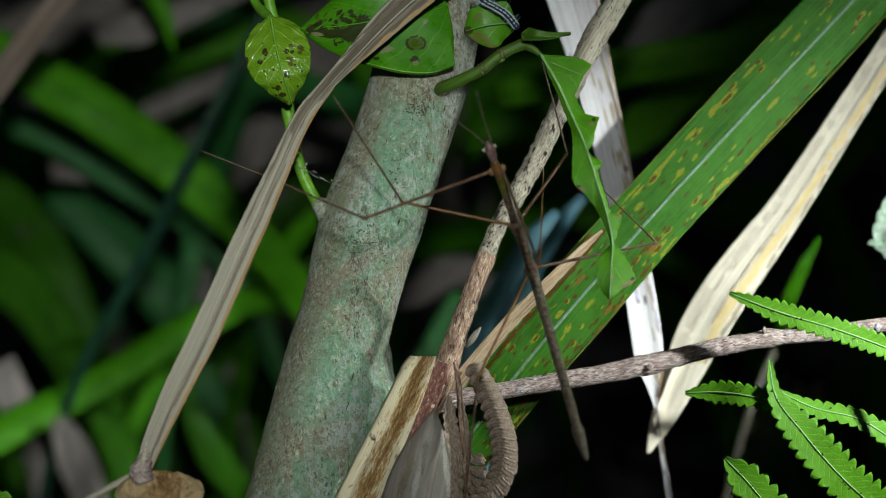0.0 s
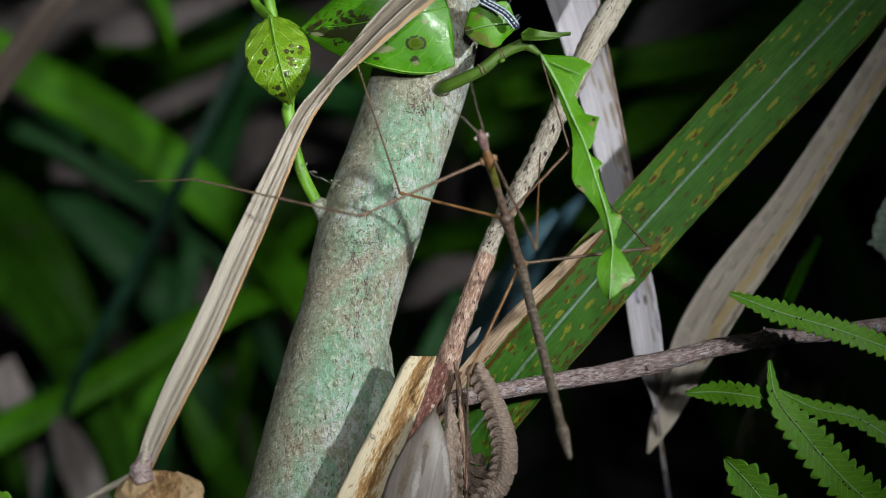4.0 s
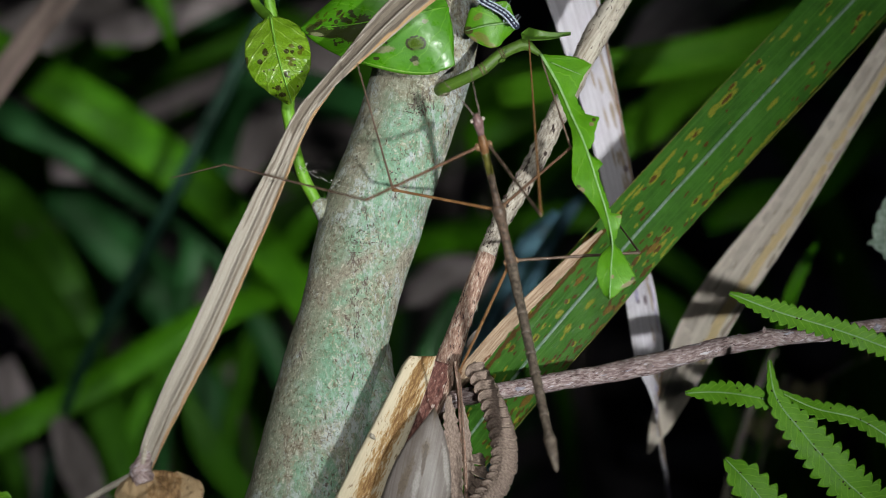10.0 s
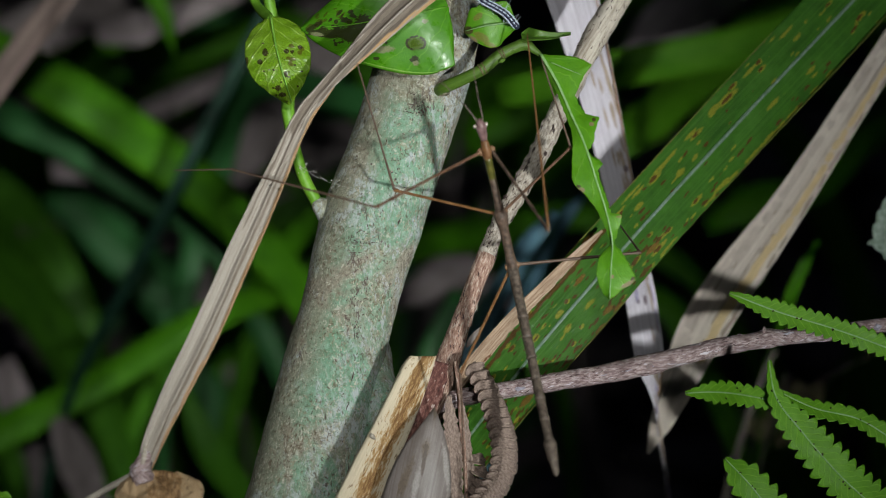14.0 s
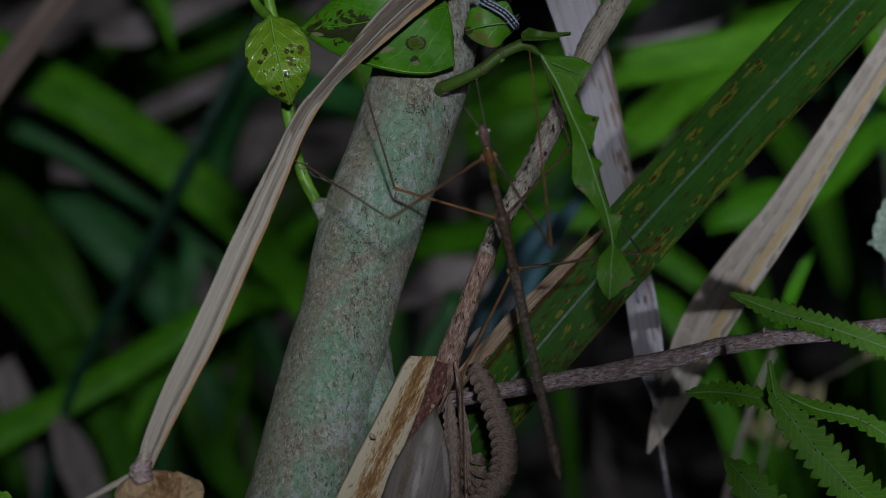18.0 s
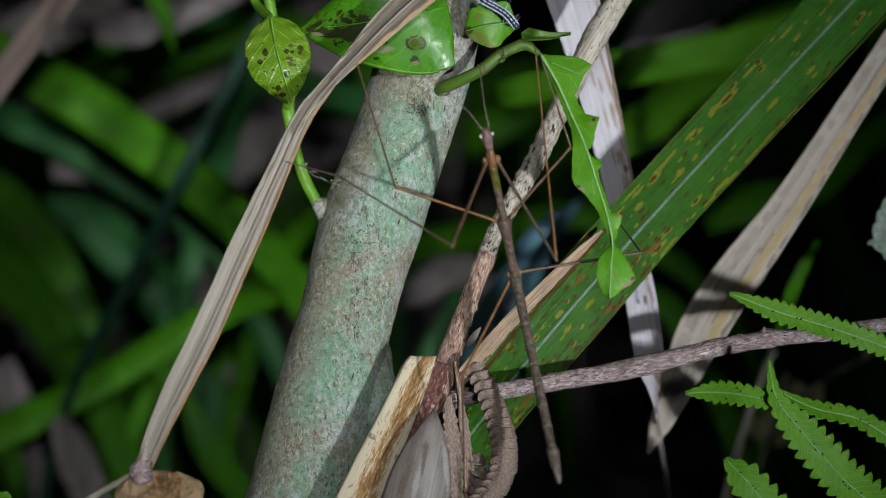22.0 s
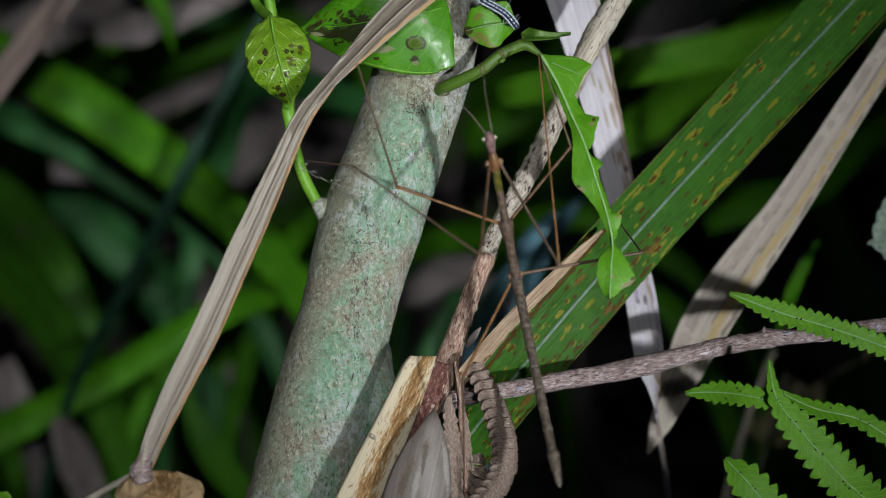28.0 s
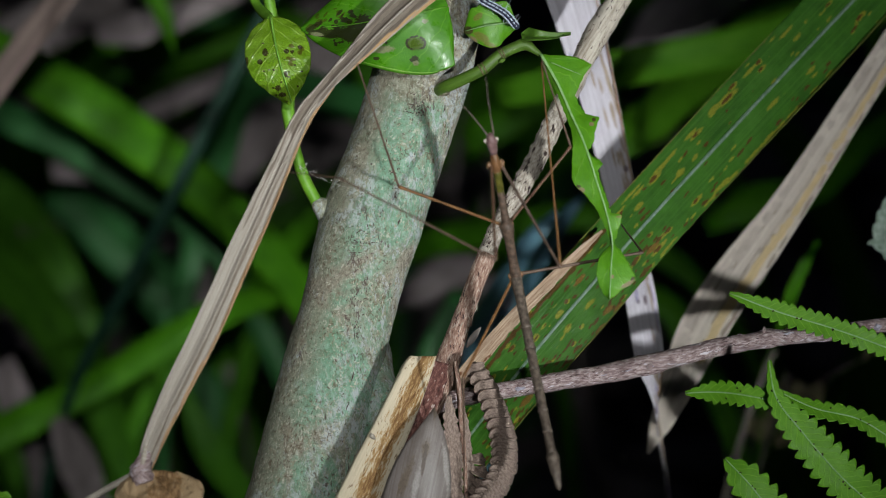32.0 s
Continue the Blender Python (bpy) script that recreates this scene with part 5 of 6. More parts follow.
        for i in range(n):
            k = rng.randrange(3, 197)
            r, q = line[k], line[k + 3]
            tx, ty = q[0] - r[0], q[1] - r[1]
            m = math.hypot(tx, ty)
            tx, ty = tx / m, ty / m
            a = rng.uniform(-1.35, 1.35)
            half = r[3] * 0.5
            x, y, d = r[0] - ty * half * math.sin(a), r[1] + tx * half * math.sin(a), r[2] - half * UNIT * math.cos(a) * 0.98
            s, b, bend = rng.uniform(2, 7), rng.uniform(-0.5, 0.5), rng.uniform(-2, 2)
            ux, uy = tx + ty * b, ty - tx * b
            geos[i % 2].tube([Q(x - ux * s, y - uy * s, d + 0.0001), Q(x - ty * bend, y + tx * bend, d - 0.0001), Q(x + ux * s, y + uy * s, d + 0.0001)], [0.2 * UNIT, rng.uniform(0.4, 1.1) * UNIT, 0.2 * UNIT], 6, 0.5, 2500)
        for geo, mat, say in zip(geos, mats, ("dark bark cracks", "pale bark flakes" if mats[1] is not CRACK else "dark squiggles in the wood")):
            part(name, geo, mat, br, say, kind="stuff")
    for x, y, w, h, d in ((1554, 579, 22, 13, -0.0022), (1150, 649, 20, 10, -0.0049), (1112, 656, 18, 8, -0.0056), (1396, 590, 24, 5, -0.0024), (1070, 664, 16, 7, -0.0058), (920, 688, 26, 9, -0.0074), (880, 690, 18, 10, -0.0072)):
        part("lichen_patch", stem([(x - w * 0.4, y + 1, d + 0.0004, h * 0.2), (x - w * 0.15, y + 1, d + 0.0001, h * 0.7), (x + w * 0.15, y - 1, d + 0.0001, h * 0.6), (x + w * 0.4, y - 1, d + 0.0004, h * 0.2)], 18, 12, 0.8, 1300, 0.3), BLUE_LICHEN, br, "bluish-white lichen patch")
    part("bud", stem([(1352, 590, -0.002, 4), (1352, 583, -0.002, 7), (1353, 578, -0.002, 3)], 6, 8), TWIG, br)
    part("bud", stem([(1150, 650, -0.0048, 7), (1150, 650, -0.0055, 12), (1150, 650, -0.0058, 8)], 6, 10), TWIG, br)
    # cut stump and its stalk
    st = thing("cut_stump", None, "cut brown stem with tan sawn end", "stump")
    part("stem", stem([(286, 882, -0.043, 150), (288, 960, -0.038, 152), (330, ground_y(0.06) + 20, 0.06, 170)], 60, 28, 0.05, 200), TWIG, st)
    end = Geo()
    c = Q(283, 879, -0.043)
    nrm = (UP * 0.72 - FWD * 0.62).normalized()
    e1 = RIGHT
    e2 = nrm.cross(e1)
    rows, uvs = [], []
    for i in range(24):
        r = i / 23
        row = []
        for j in range(40):
            a = j / 40 * 2 * math.pi
            p = c + (e1 * math.cos(a) + e2 * math.sin(a) * 0.62) * (r * 0.0107) + nrm * (0.0012 + 0.0026 * (1 - r ** 2.2) + 0.0009 * math.exp(-((r - 0.82) / 0.1) ** 2))
            row.append(p + nrm * (0.0016 * noise.noise(p * 420) + 0.0009 * noise.noise(p * 1300)))
        rows.append(row)
        uvs.append([(r * 0.011 * math.cos(j / 40 * 6.283), r * 0.011 * math.sin(j / 40 * 6.283)) for j in range(40)])
    end.grid(rows, uvs, closed=True)
    part("cut_end", end, SAWN, st, "tan weathered cut end")
    part("stub", stem([(256, 856, -0.044, 34), (250, 838, -0.0435, 38), (254, 820, -0.0435, 30), (258, 806, -0.043, 20), (260, 798, -0.043, 8)], 30, 22, 0.35, 900), TWIG, st, "purple-grey withered stub")
    part("splinter", stem([(252, 822, -0.0455, 9), (256, 802, -0.0458, 8), (261, 782, -0.0455, 2)], 14, 10, 0.25, 900, 0.5), FLAKE_PALE, st, "pale upright splinter")
    part("dead_stalk", stem([(240, 838, -0.040, 12), (200, 862, -0.038, 11), (140, 892, -0.036, 12), (40, 960, -0.03, 12), (-100, ground_y(0.06), 0.06, 12)], 30, 10, 0.1, 500), STRAW, None, "thin grey dead stalk leaning on the stump", "stalk")
    # papery sheath
    sheath = ribbon([(769, 722, -0.030, 3, 0), (766, 745, -0.031, 30, 0), (757, 790, -0.033, 78, 0), (744, 850, -0.034, 112, 0), (730, 920, -0.034, 128, 0), (700, 1100, -0.02, 100, 0), (640, ground_y(0.07), 0.07, 40, 0)], 80, 18, cup=-0.35, fold=0.0, thick=0.0004, ridge=0.003, ridges=9)
    sh = part("dry_sheath", sheath, SHEATH, None, "pale papery pointed dry leaf sheath with brown stains", "sheath")
    stain(sh, ((752, 800, 20, 34, 10, 0, 0), (752, 806, 16, 8, 25, 1, 0), (757, 796, 18, 8, 35, 1, 0), (751, 784, 9, 6, 0, 1, 0), (764, 774, 8, 5, 0, 1, 0), (783, 780, 10, 6, 0, 1, 0), (749, 822, 8, 20, 5, 1, 0), (716, 850, 16, 80, 22, 0, 0), (770, 735, 10, 40, 0, 0, 0), (790, 830, 10, 90, -6, 2, 0), (735, 860, 12, 70, 14, 2, 0)))
    part("seed_husk", ribbon([(826, 616, -0.006, 3, 0), (832, 606, -0.007, 11, 0), (841, 593, -0.007, 12, 0), (851, 579, -0.006, 3, 0)], 16, 8, cup=-0.5, thick=0.0005), SHEATH, None, "small pale seed husk stuck on the branch", "seed")


# ---- withered ferns ----
def build_withered():
    cf = thing("curled_fern", None, "curled withered grey-brown fern frond hanging from the twig", "fern")
    spine = spline([(838, 642, -0.017), (862, 684, -0.019), (884, 740, -0.020), (896, 800, -0.020), (889, 845, -0.019), (862, 885, -0.018), (820, 930, -0.014), (790, 990, -0.008)], 46)
    part("rachis", stem([(*p, 9) for p in spine[::5]], 60, 8), BROWN_FERN, cf)
    for i in range(44, 0, -2):
        a, b = np.array(spine[i - 1]), np.array(spine[i + 1])
        t = (b - a)[:2] / np.linalg.norm((b - a)[:2])
        nx, ny = t[1], -t[0]
        p = np.array(spine[i])
        s = i / 46
        w = 21 * (0.6 + 0.4 * math.sin(min(1, s * 2.4) * math.pi / 2))
        jig = 1 + 0.2 * noise.noise(Vector((i * 1.7, 4.0, 2)))
        tip = 1 + 0.18 * noise.noise(Vector((i * 2.3, 9.0, 2)))
        rows = [(p[0] + nx * w * jig + t[0] * 1, p[1] + ny * w * jig + t[1] * 1, p[2] + 0.0012, 14, 0), (p[0] + nx * w * 0.55 + t[0] * 3, p[1] + ny * w * 0.55 + t[1] * 3, p[2] - 0.0018, 28, 12), (p[0] + t[0] * 1, p[1] + t[1] * 1, p[2] - 0.0030, 30, 14), (p[0] - nx * w * 0.6 - t[0] * 3, p[1] - ny * w * 0.6 - t[1] * 3, p[2] - 0.0020, 28, 12), (p[0] - nx * w * tip + t[0] * 6, p[1] - ny * w * tip + t[1] * 6, p[2] + 0.0010, 8, 0)]
        part("leaflet", ribbon(rows, 18, 12, cup=0.0, thick=0.0004, wave=0.07, wave_n=4, ridge=0.07, ridges=4), BROWN_FERN, cf)
    df = thing("withered_frond", None, "hanging withered brown frond with ragged leaflets", "fern")
    stalk = [(806, 640, -0.013, 8), (812, 680, -0.014, 9), (816, 740, -0.015, 9), (822, 820, -0.015, 8), (826, 900, -0.014, 7), (828, 960, -0.012, 6)]
    part("rachis", stem(stalk, 50, 8, 0.2, 500), RUST_TWIG, df, "reddish-brown rachis")
    for k, (off, w, dd) in enumerate(((-16, 26, -0.001), (8, 16, 0.001))):
        part("leaflet", ribbon([(806 + off * 0.7, 700, -0.013 + dd, 6, 20), (810 + off, 740, -0.014 + dd, w, 30), (818 + off, 800, -0.014 + dd, w * 1.1, 10), (824 + off, 850, -0.013 + dd, w, -20), (826 + off, 905, -0.012 + dd, w * 0.7, 0)], 60, 6, fold=0.5, wave=0.25, wave_n=9, edge=lambda s, c: 1 + 0.35 * noise.noise(Vector((s * 26, c * 2, off)))), BROWN_FERN, df)
    for x, y, dx, dy in ((832, 812, 26, 6), (834, 830, 30, 14), (838, 848, 24, 22), (830, 866, 30, 10), (842, 876, 18, 26)):
        part("leaflet", ribbon([(x, y, -0.012, 8, 20), (x + dx * 0.5, y + dy * 0.5, -0.014, 22, 35), (x + dx, y + dy, -0.011, 6, 10)], 12, 6, fold=0.3, cup=0.4, wave=0.2, wave_n=2), BROWN_FERN, df)


# ---- the serrated plant ----
def serrated(teeth, depth=0.42, blunt=4.5):
    """Saw edge whose teeth point to the tip, where s is 0."""
    def f(s, c):
        prof = min(1.0, s * blunt + 0.08) ** 0.75
        ph = (s * teeth + (0.4 if c > 0 else 0)) % 1.0
        tooth = ph / 0.18 if ph < 0.18 else 1 - ((ph - 0.18) / 0.82) ** 2
        uneven = 1 + 0.06 * noise.noise(Vector((s * teeth * 0.8, c * 3, teeth)))
        return prof * uneven * (1 - depth * (1 - tooth) * abs(c) ** 1.5)
    return f


def build_serrated():
    pl = thing("serrated_plant", None, "bright green plant with narrow saw-edged leaves", "plant")
    part("stalk", stem([(1660, 640, -0.03, 16), (1700, 900, -0.03, 18), (1720, 1500, 0.0, 20), (1720, ground_y(0.08), 0.08, 22)], 40, 10), SHOOT, pl)
    def leaf(rows, teeth):
        rows = [(x, y, d + 0.016, w, a) for x, y, d, w, a in rows]
        sheet = ribbon(rows, teeth * 10, 10, fold=0.07, thick=0.0002, edge=serrated(teeth, 0.36, 12.0 if rows[0][1] > 800 else 4.5), wave=0.05, wave_n=3)
        lf = part("leaf", sheet, NETTLE, pl)
        line = spline(rows, 100)
        rng = random.Random(teeth)
        for i in range(teeth // 4 if rows[0][1] < 700 and teeth != 26 else teeth):
            r = line[rng.randrange(8, 80)]
            off = rng.uniform(-0.34, 0.34) * r[3]
            if r[0] < 1580 and r[1] < 890:
                part("dark_speck", patch(sheet, r[0] + off * 0.5, r[1] + off * 0.8, rng.uniform(2.5, 6), rng.uniform(2, 4.5), i, 0.0003, rng.uniform(0, 3)), BLOTCH, lf)
        part("midrib", stem([(r[0], r[1], r[2] - 0.00015, 2.6) for r in rows], 30, 6), PALE_VEIN, lf)

    leaf([(1291, 519, -0.034, 42, 0), (1380, 553, -0.036, 46, 8), (1470, 580, -0.037, 46, 10), (1560, 612, -0.036, 44, 5), (1670, 660, -0.031, 36, 0)], 25)
    leaf([(1213, 696, -0.034, 40, 0), (1260, 694, -0.036, 44, 5), (1320, 700, -0.0395, 44, 5), (1372, 712, -0.0408, 38, 0), (1440, 760, -0.034, 10, 0)], 16)
    leaf([(1361, 638, -0.040, 40, 20), (1372, 700, -0.042, 50, 15), (1420, 765, -0.043, 74, 10), (1490, 845, -0.042, 84, 0), (1590, 930, -0.036, 80, 0), (1705, 1010, -0.03, 20, 0)], 26)
    leaf([(1372, 690, -0.030, 30, 30), (1440, 722, -0.031, 38, 30), (1520, 742, -0.031, 40, 20), (1590, 785, -0.030, 40, 10), (1690, 850, -0.03, 20, 0)], 18)
    leaf([(1283, 812, -0.036, 56, 0), (1320, 850, -0.038, 70, 0), (1370, 910, -0.038, 80, 0), (1460, 1000, -0.034, 70, 0), (1710, 1150, -0.025, 20, 0)], 23)
    sm = thing("serrated_seedling", None, "small saw-edged green leaf at the thicket's edge", "plant")
    rows, teeth = [(-40, 866, -0.02, 34, 0), (2, 884, -0.02, 36, 0), (34, 914, -0.02, 28, 0), (60, 1000, -0.01, 10, 0)], 8
    part("leaf", ribbon(rows, teeth * 8, 8, fold=0.12, edge=serrated(teeth)), NETTLE, sm)
    part("stalk", stem([(60, 1000, -0.01, 8), (70, ground_y(0.06), 0.06, 10)], 10, 8), SHOOT, sm)
    wl = thing("downy_leaf_plant", None, "downy grey-green leaf of a low plant", "plant")
    part("leaf", ribbon([(1592, 330, 0.05, 30, 20), (1566, 380, 0.05, 34, 10), (1560, 430, 0.05, 30, -20), (1590, 462, 0.05, 26, -20), (1640, 500, 0.055, 16, 0)], 40, 8, fold=0.2, wave=0.2, wave_n=5, edge=serrated(9, 0.4)), SHEATH_GREEN, wl)
    part("leaf", ribbon([(1535, 432, 0.05, 5, 20), (1556, 426, 0.05, 16, 10), (1590, 420, 0.052, 20, 0), (1640, 500, 0.055, 8, 0)], 24, 6, fold=0.2, wave=0.2), SHEATH_GREEN, wl)
    part("stalk", stem([(1640, 490, 0.055, 8), (1660, 900, 0.06, 10), (1660, ground_y(0.12), 0.12, 12)], 20, 8), SHOOT, wl)


def build_seed_head():
    sh = thing("seeding_grass", None, "dry tan grass gone to seed in the thicket", "grass")
    part("stalk", stem([(1395, 660, 0.26, 5), (1370, 740, 0.26, 6), (1335, 860, 0.27, 7), (1300, ground_y(0.33), 0.33, 8)], 30, 6), STRAW, sh)
    rng = random.Random(8)
    for cx, cy in ((1362, 730), (1352, 762), (1378, 770), (1440, 690), (1452, 700), (1545, 625), (1400, 700), (1340, 745)):
        for _ in range(4):
            x, y, s = cx + rng.uniform(-17, 17), cy + rng.uniform(-17, 17), rng.uniform(9, 16)
            d = 0.26 + rng.uniform(-0.004, 0.004)
            part("seed", stem([(x, y - s, d, s * 0.3), (x + 1, y, d, s), (x + 2, y + s, d, s * 0.3)], 6, 8), SEED_HUSK, sh)
        part("branchlet", stem([(1372, 730, 0.26, 3), ((1372 + cx) / 2, (720 + cy) / 2, 0.26, 2.4), (cx, cy, 0.26, 2)], 8, 5), STRAW, sh)


SHEATH_GREEN = plain("downy_grey_green", (0.16, 0.24, 0.17), (0.4, 0.47, 0.42), 700, 0.8)


# ---- the hand torch that lights the thicket ----
# time, how far right of, above and ahead of the eye it is held, where its beam falls on the sheet
TORCH = ((0.0, 0.37, 0.13, 0.33, 1440, 590), (0.6, 0.35, 0.14, 0.30, 1590, 560), (1.4, 0.35, 0.16, 0.28, 1550, 530), (2.0, 0.46, 0.22, 0.25, 900, 420), (3.0, 0.44, 0.14, 0.19, 540, 420), (4.5, 0.33, 0.10, 0.04, 520, 420), (6.0, 0.27, 0.06, -0.02, 500, 400), (7.5, 0.27, -0.04, -0.02, 470, 400), (9.0, 0.27, -0.08, -0.02, 620, 360), (10.0, 0.27, -0.095, -0.02, 800, 300), (11.0, 0.27, -0.105, -0.02, 820, 300), (16.8, 0.27, -0.105, -0.02, 900, 300), (17.5, 0.30, -0.105, -0.02, 2230, 420), (18.2, 0.30, -0.105, -0.02, 2190, 420), (18.9, 0.27, -0.105, -0.02, 900, 300), (32.0, 0.27, -0.105, -0.02, 900, 300))


def torch_pose(row):
    t, sx, sy, ahead, x, y = row
    eye = EYE + RIGHT * sx + UP * sy + FWD * ahead
    return t, look(eye, Q(x, y, 0.02))


def build_torch():
    tc = thing("hand_torch", None, "black metal hand torch with a glowing lens", "torch")
    r, h = 0.013, 0.075
    for name, ring, seg in (("barrel", ((0.011, 0.17), (0.011, 0.03), (0.0150, 0.012), (0.0150, 0.004)), 28), ("hood", ((0.0145, 0.004), (0.0145, -h), (0.0133, -h), (0.0133, 0.002)), 36)):
        geo = Geo()
        geo.grid([[Vector((rr * math.cos(6.2832 * j / seg), rr * math.sin(6.2832 * j / seg), z)) for j in range(seg)] for rr, z in ring], [[(rr * 6.28 * j / seg, z) for j in range(seg)] for rr, z in ring], closed=True)
        part(name, geo, STEEL, tc)
    geo = Geo()
    geo.grid([[Vector((rr * math.cos(6.2832 * j / 32), rr * math.sin(6.2832 * j / 32), 0)) for j in range(32)] for rr in (0.0003, 0.006, 0.0125)], [[(rr, j / 32) for j in range(32)] for rr in (0.0003, 0.006, 0.0125)], closed=True)
    part("lens", geo, TORCH_GLOW, tc, "bright glowing lens")
    pole = Geo()
    pole.tube([Vector((x, 0, 0)) for x in (0.0, 0.5, 0.51, POLE)], [0.009, 0.009, 0.007, 0.007], 14)
    staff = part("monopod", pole, STEEL, tc, "slim black monopod")
    return tc, staff


POLE = 1.35


def staff_pose(m):
    """The monopod from the torch's barrel down to the ground behind it."""
    top = m @ Vector((0, 0, 0.09))
    foot = Vector((top.x + 0.1, top.y - math.sqrt(POLE ** 2 - top.z ** 2 - 0.01), 0.0))
    return frame_along(top, foot)


# ---- small creatures ----
STRIPE_DARK = plain("blue_black_skin", (0.012, 0.014, 0.03), (0.03, 0.035, 0.07), 900, 0.35)
STRIPE_PALE = plain("pale_blue_stripe", (0.35, 0.4, 0.5), (0.55, 0.6, 0.68), 900, 0.5)
WEB = plain("pale_web_silk", (0.28, 0.28, 0.25), (0.45, 0.45, 0.41), 900, 0.5)


def build_caterpillar():
    cp = thing("caterpillar", None, "dark blue caterpillar with pale stripes and fine bristles on a leaf", "caterpillar")
    path = [(838, -14, -0.026), (856, 2, -0.0265), (878, 14, -0.0265), (896, 26, -0.0265), (908, 40, -0.026), (914, 48, -0.0255)]
    pts = spline(path, 64)
    geo = Geo()
    geo.tube([Q(*p) for p in pts], [UNIT * (7.0 + 0.9 * math.cos(i * 2 * math.pi / 5)) * (0.75 if i < 2 or i > 62 else 1) for i in range(65)], 14)
    body = part("body", geo, STRIPE_DARK, cp)
    for sx, sy in ((-3.6, 4.0), (0.4, -0.6), (3.8, -4.4)):
        part("stripe", stem([(p[0] + sx, p[1] + sy, p[2] - 0.00075 - 0.00018 * (abs(sx) < 1), 2.6) for p in pts[::4]], 60, 6, 0.3, 900), STRIPE_PALE, body)
    part("head", stem([(911, 43, -0.0258, 8), (914, 47, -0.0258, 13), (917, 51, -0.0256, 7)], 8, 10), STRIPE_DARK, cp)
    rng = random.Random(3)
    for i in range(34):
        p = pts[2 + int(i * 1.8)]
        a, ln = rng.uniform(0, 6.28), rng.uniform(12, 22)
        part("bristle", stem([(p[0], p[1], p[2], 0.9), (p[0] + math.cos(a) * ln, p[1] + math.sin(a) * ln - 3, p[2] - rng.uniform(-0.001, 0.002), 0.3)], 2, 4), STRIPE_PALE, body)


def build_web():
    wb = thing("spider_web", None, "torn spider silk with specks between shoot and trunk", "web")
    rng = random.Random(9)
    line = [(534, 296, -0.006), (552, 308, -0.008), (572, 316, -0.009), (592, 322, -0.010)]
    for x, y, d in line:
        part("thread", stem([(x - 6, y - 4, d, 0.7), (x + 8, y + 6, d, 0.6), (x + 26, y + 10, d, 0.6)], 6, 4), WEB, wb)
    for i in range(26):
        a = rng.choice(line)
        x, y = a[0] + rng.uniform(-8, 10), a[1] + rng.uniform(-7, 12)
        s = rng.uniform(1.4, 3.2)
        part("speck", stem([(x, y - s * 0.5, a[2], s * 0.5), (x, y, a[2], s), (x, y + s * 0.5, a[2], s * 0.4)], 4, 6), WEB, wb)


# ---- the stick insect ----
# time, head, end of thorax, tail tip
BODY = ((0.0, 866, 262, 942, 480, 1037, 812), (1.0, 864, 258, 936, 478, 1025, 810), (2.0, 860, 252, 932, 475, 1024, 808), (3.0, 856, 250, 930, 475, 1022, 806), (4.0, 852, 242, 922, 472, 1008, 811), (5.0, 850, 234, 916, 470, 995, 818), (6.0, 847, 226, 911, 468, 988, 823), (7.0, 845, 217, 907, 466, 985, 826), (9.0, 844, 212, 905, 465, 985, 831), (11.0, 846, 214, 905, 467, 984, 834))
BODY += ((13.0, 849, 219, 906, 471, 983, 838), (15.0, 852, 226, 908, 476, 986, 843), (17.0, 854, 232, 910, 480, 989, 847), (19.0, 856, 235, 911, 482, 992, 848), (21.0, 859, 238, 911, 486, 990, 852), (23.0, 863, 241, 911, 488, 989, 855), (25.0, 864, 243, 912, 489, 989, 857), (28.0, 866, 245, 913, 490, 990, 860), (30.0, 868, 247, 913, 490, 990, 862), (32.0, 869, 248, 913, 490, 989, 864))
# time, knee, ankle, toe of the waving foreleg
WAVER = ((0.0, 645, 387, 460, 308, 350, 265), (1.0, 635, 378, 462, 300, 355, 255), (2.0, 635, 383, 370, 285, 255, 270), (3.0, 637, 390, 345, 316, 240, 313), (5.0, 637, 376, 342, 320, 236, 330), (6.0, 637, 366, 345, 323, 237, 343), (7.0, 642, 357, 370, 298, 267, 320), (8.0, 647, 352, 395, 283, 297, 308), (9.0, 645, 352, 400, 283, 300, 308), (11.0, 650, 357, 395, 300, 297, 325), (13.0, 663, 362, 395, 306, 290, 332))
WAVER += ((14.0, 665, 367, 410, 300, 305, 302), (17.0, 687, 387, 520, 290, 425, 268), (18.0, 690, 388, 540, 292, 447, 253), (19.0, 703, 397, 555, 300, 452, 258), (20.0, 705, 396, 590, 296, 490, 245), (21.0, 763, 424, 605, 307, 545, 280), (22.0, 800, 436, 600, 312, 500, 285), (23.0, 818, 440, 572, 306, 475, 290), (25.0, 838, 448, 648, 280, 555, 265), (28.0, 850, 452, 625, 294, 545, 285), (31.0, 875, 456, 605, 310, 520, 296), (32.0, 877, 460, 600, 315, 512, 305))
FORE = ((0.0, 955, 470, 962, 300), (2.0, 955, 470, 960, 300), (3.0, 950, 455, 958, 290), (6.0, 945, 410, 952, 230), (7.0, 948, 392, 948, 160), (9.0, 955, 380, 945, 110), (11.0, 960, 382, 927, 30), (13.0, 967, 401, 930, 25), (14.0, 971, 408, 933, 60), (17.0, 975, 432, 935, 80), (19.0, 978, 446, 938, 90), (21.0, 984, 458, 944, 80), (23.0, 986, 464, 950, 85), (25.0, 988, 466, 948, 80), (28.0, 990, 470, 953, 95), (32.0, 992, 474, 958, 110))
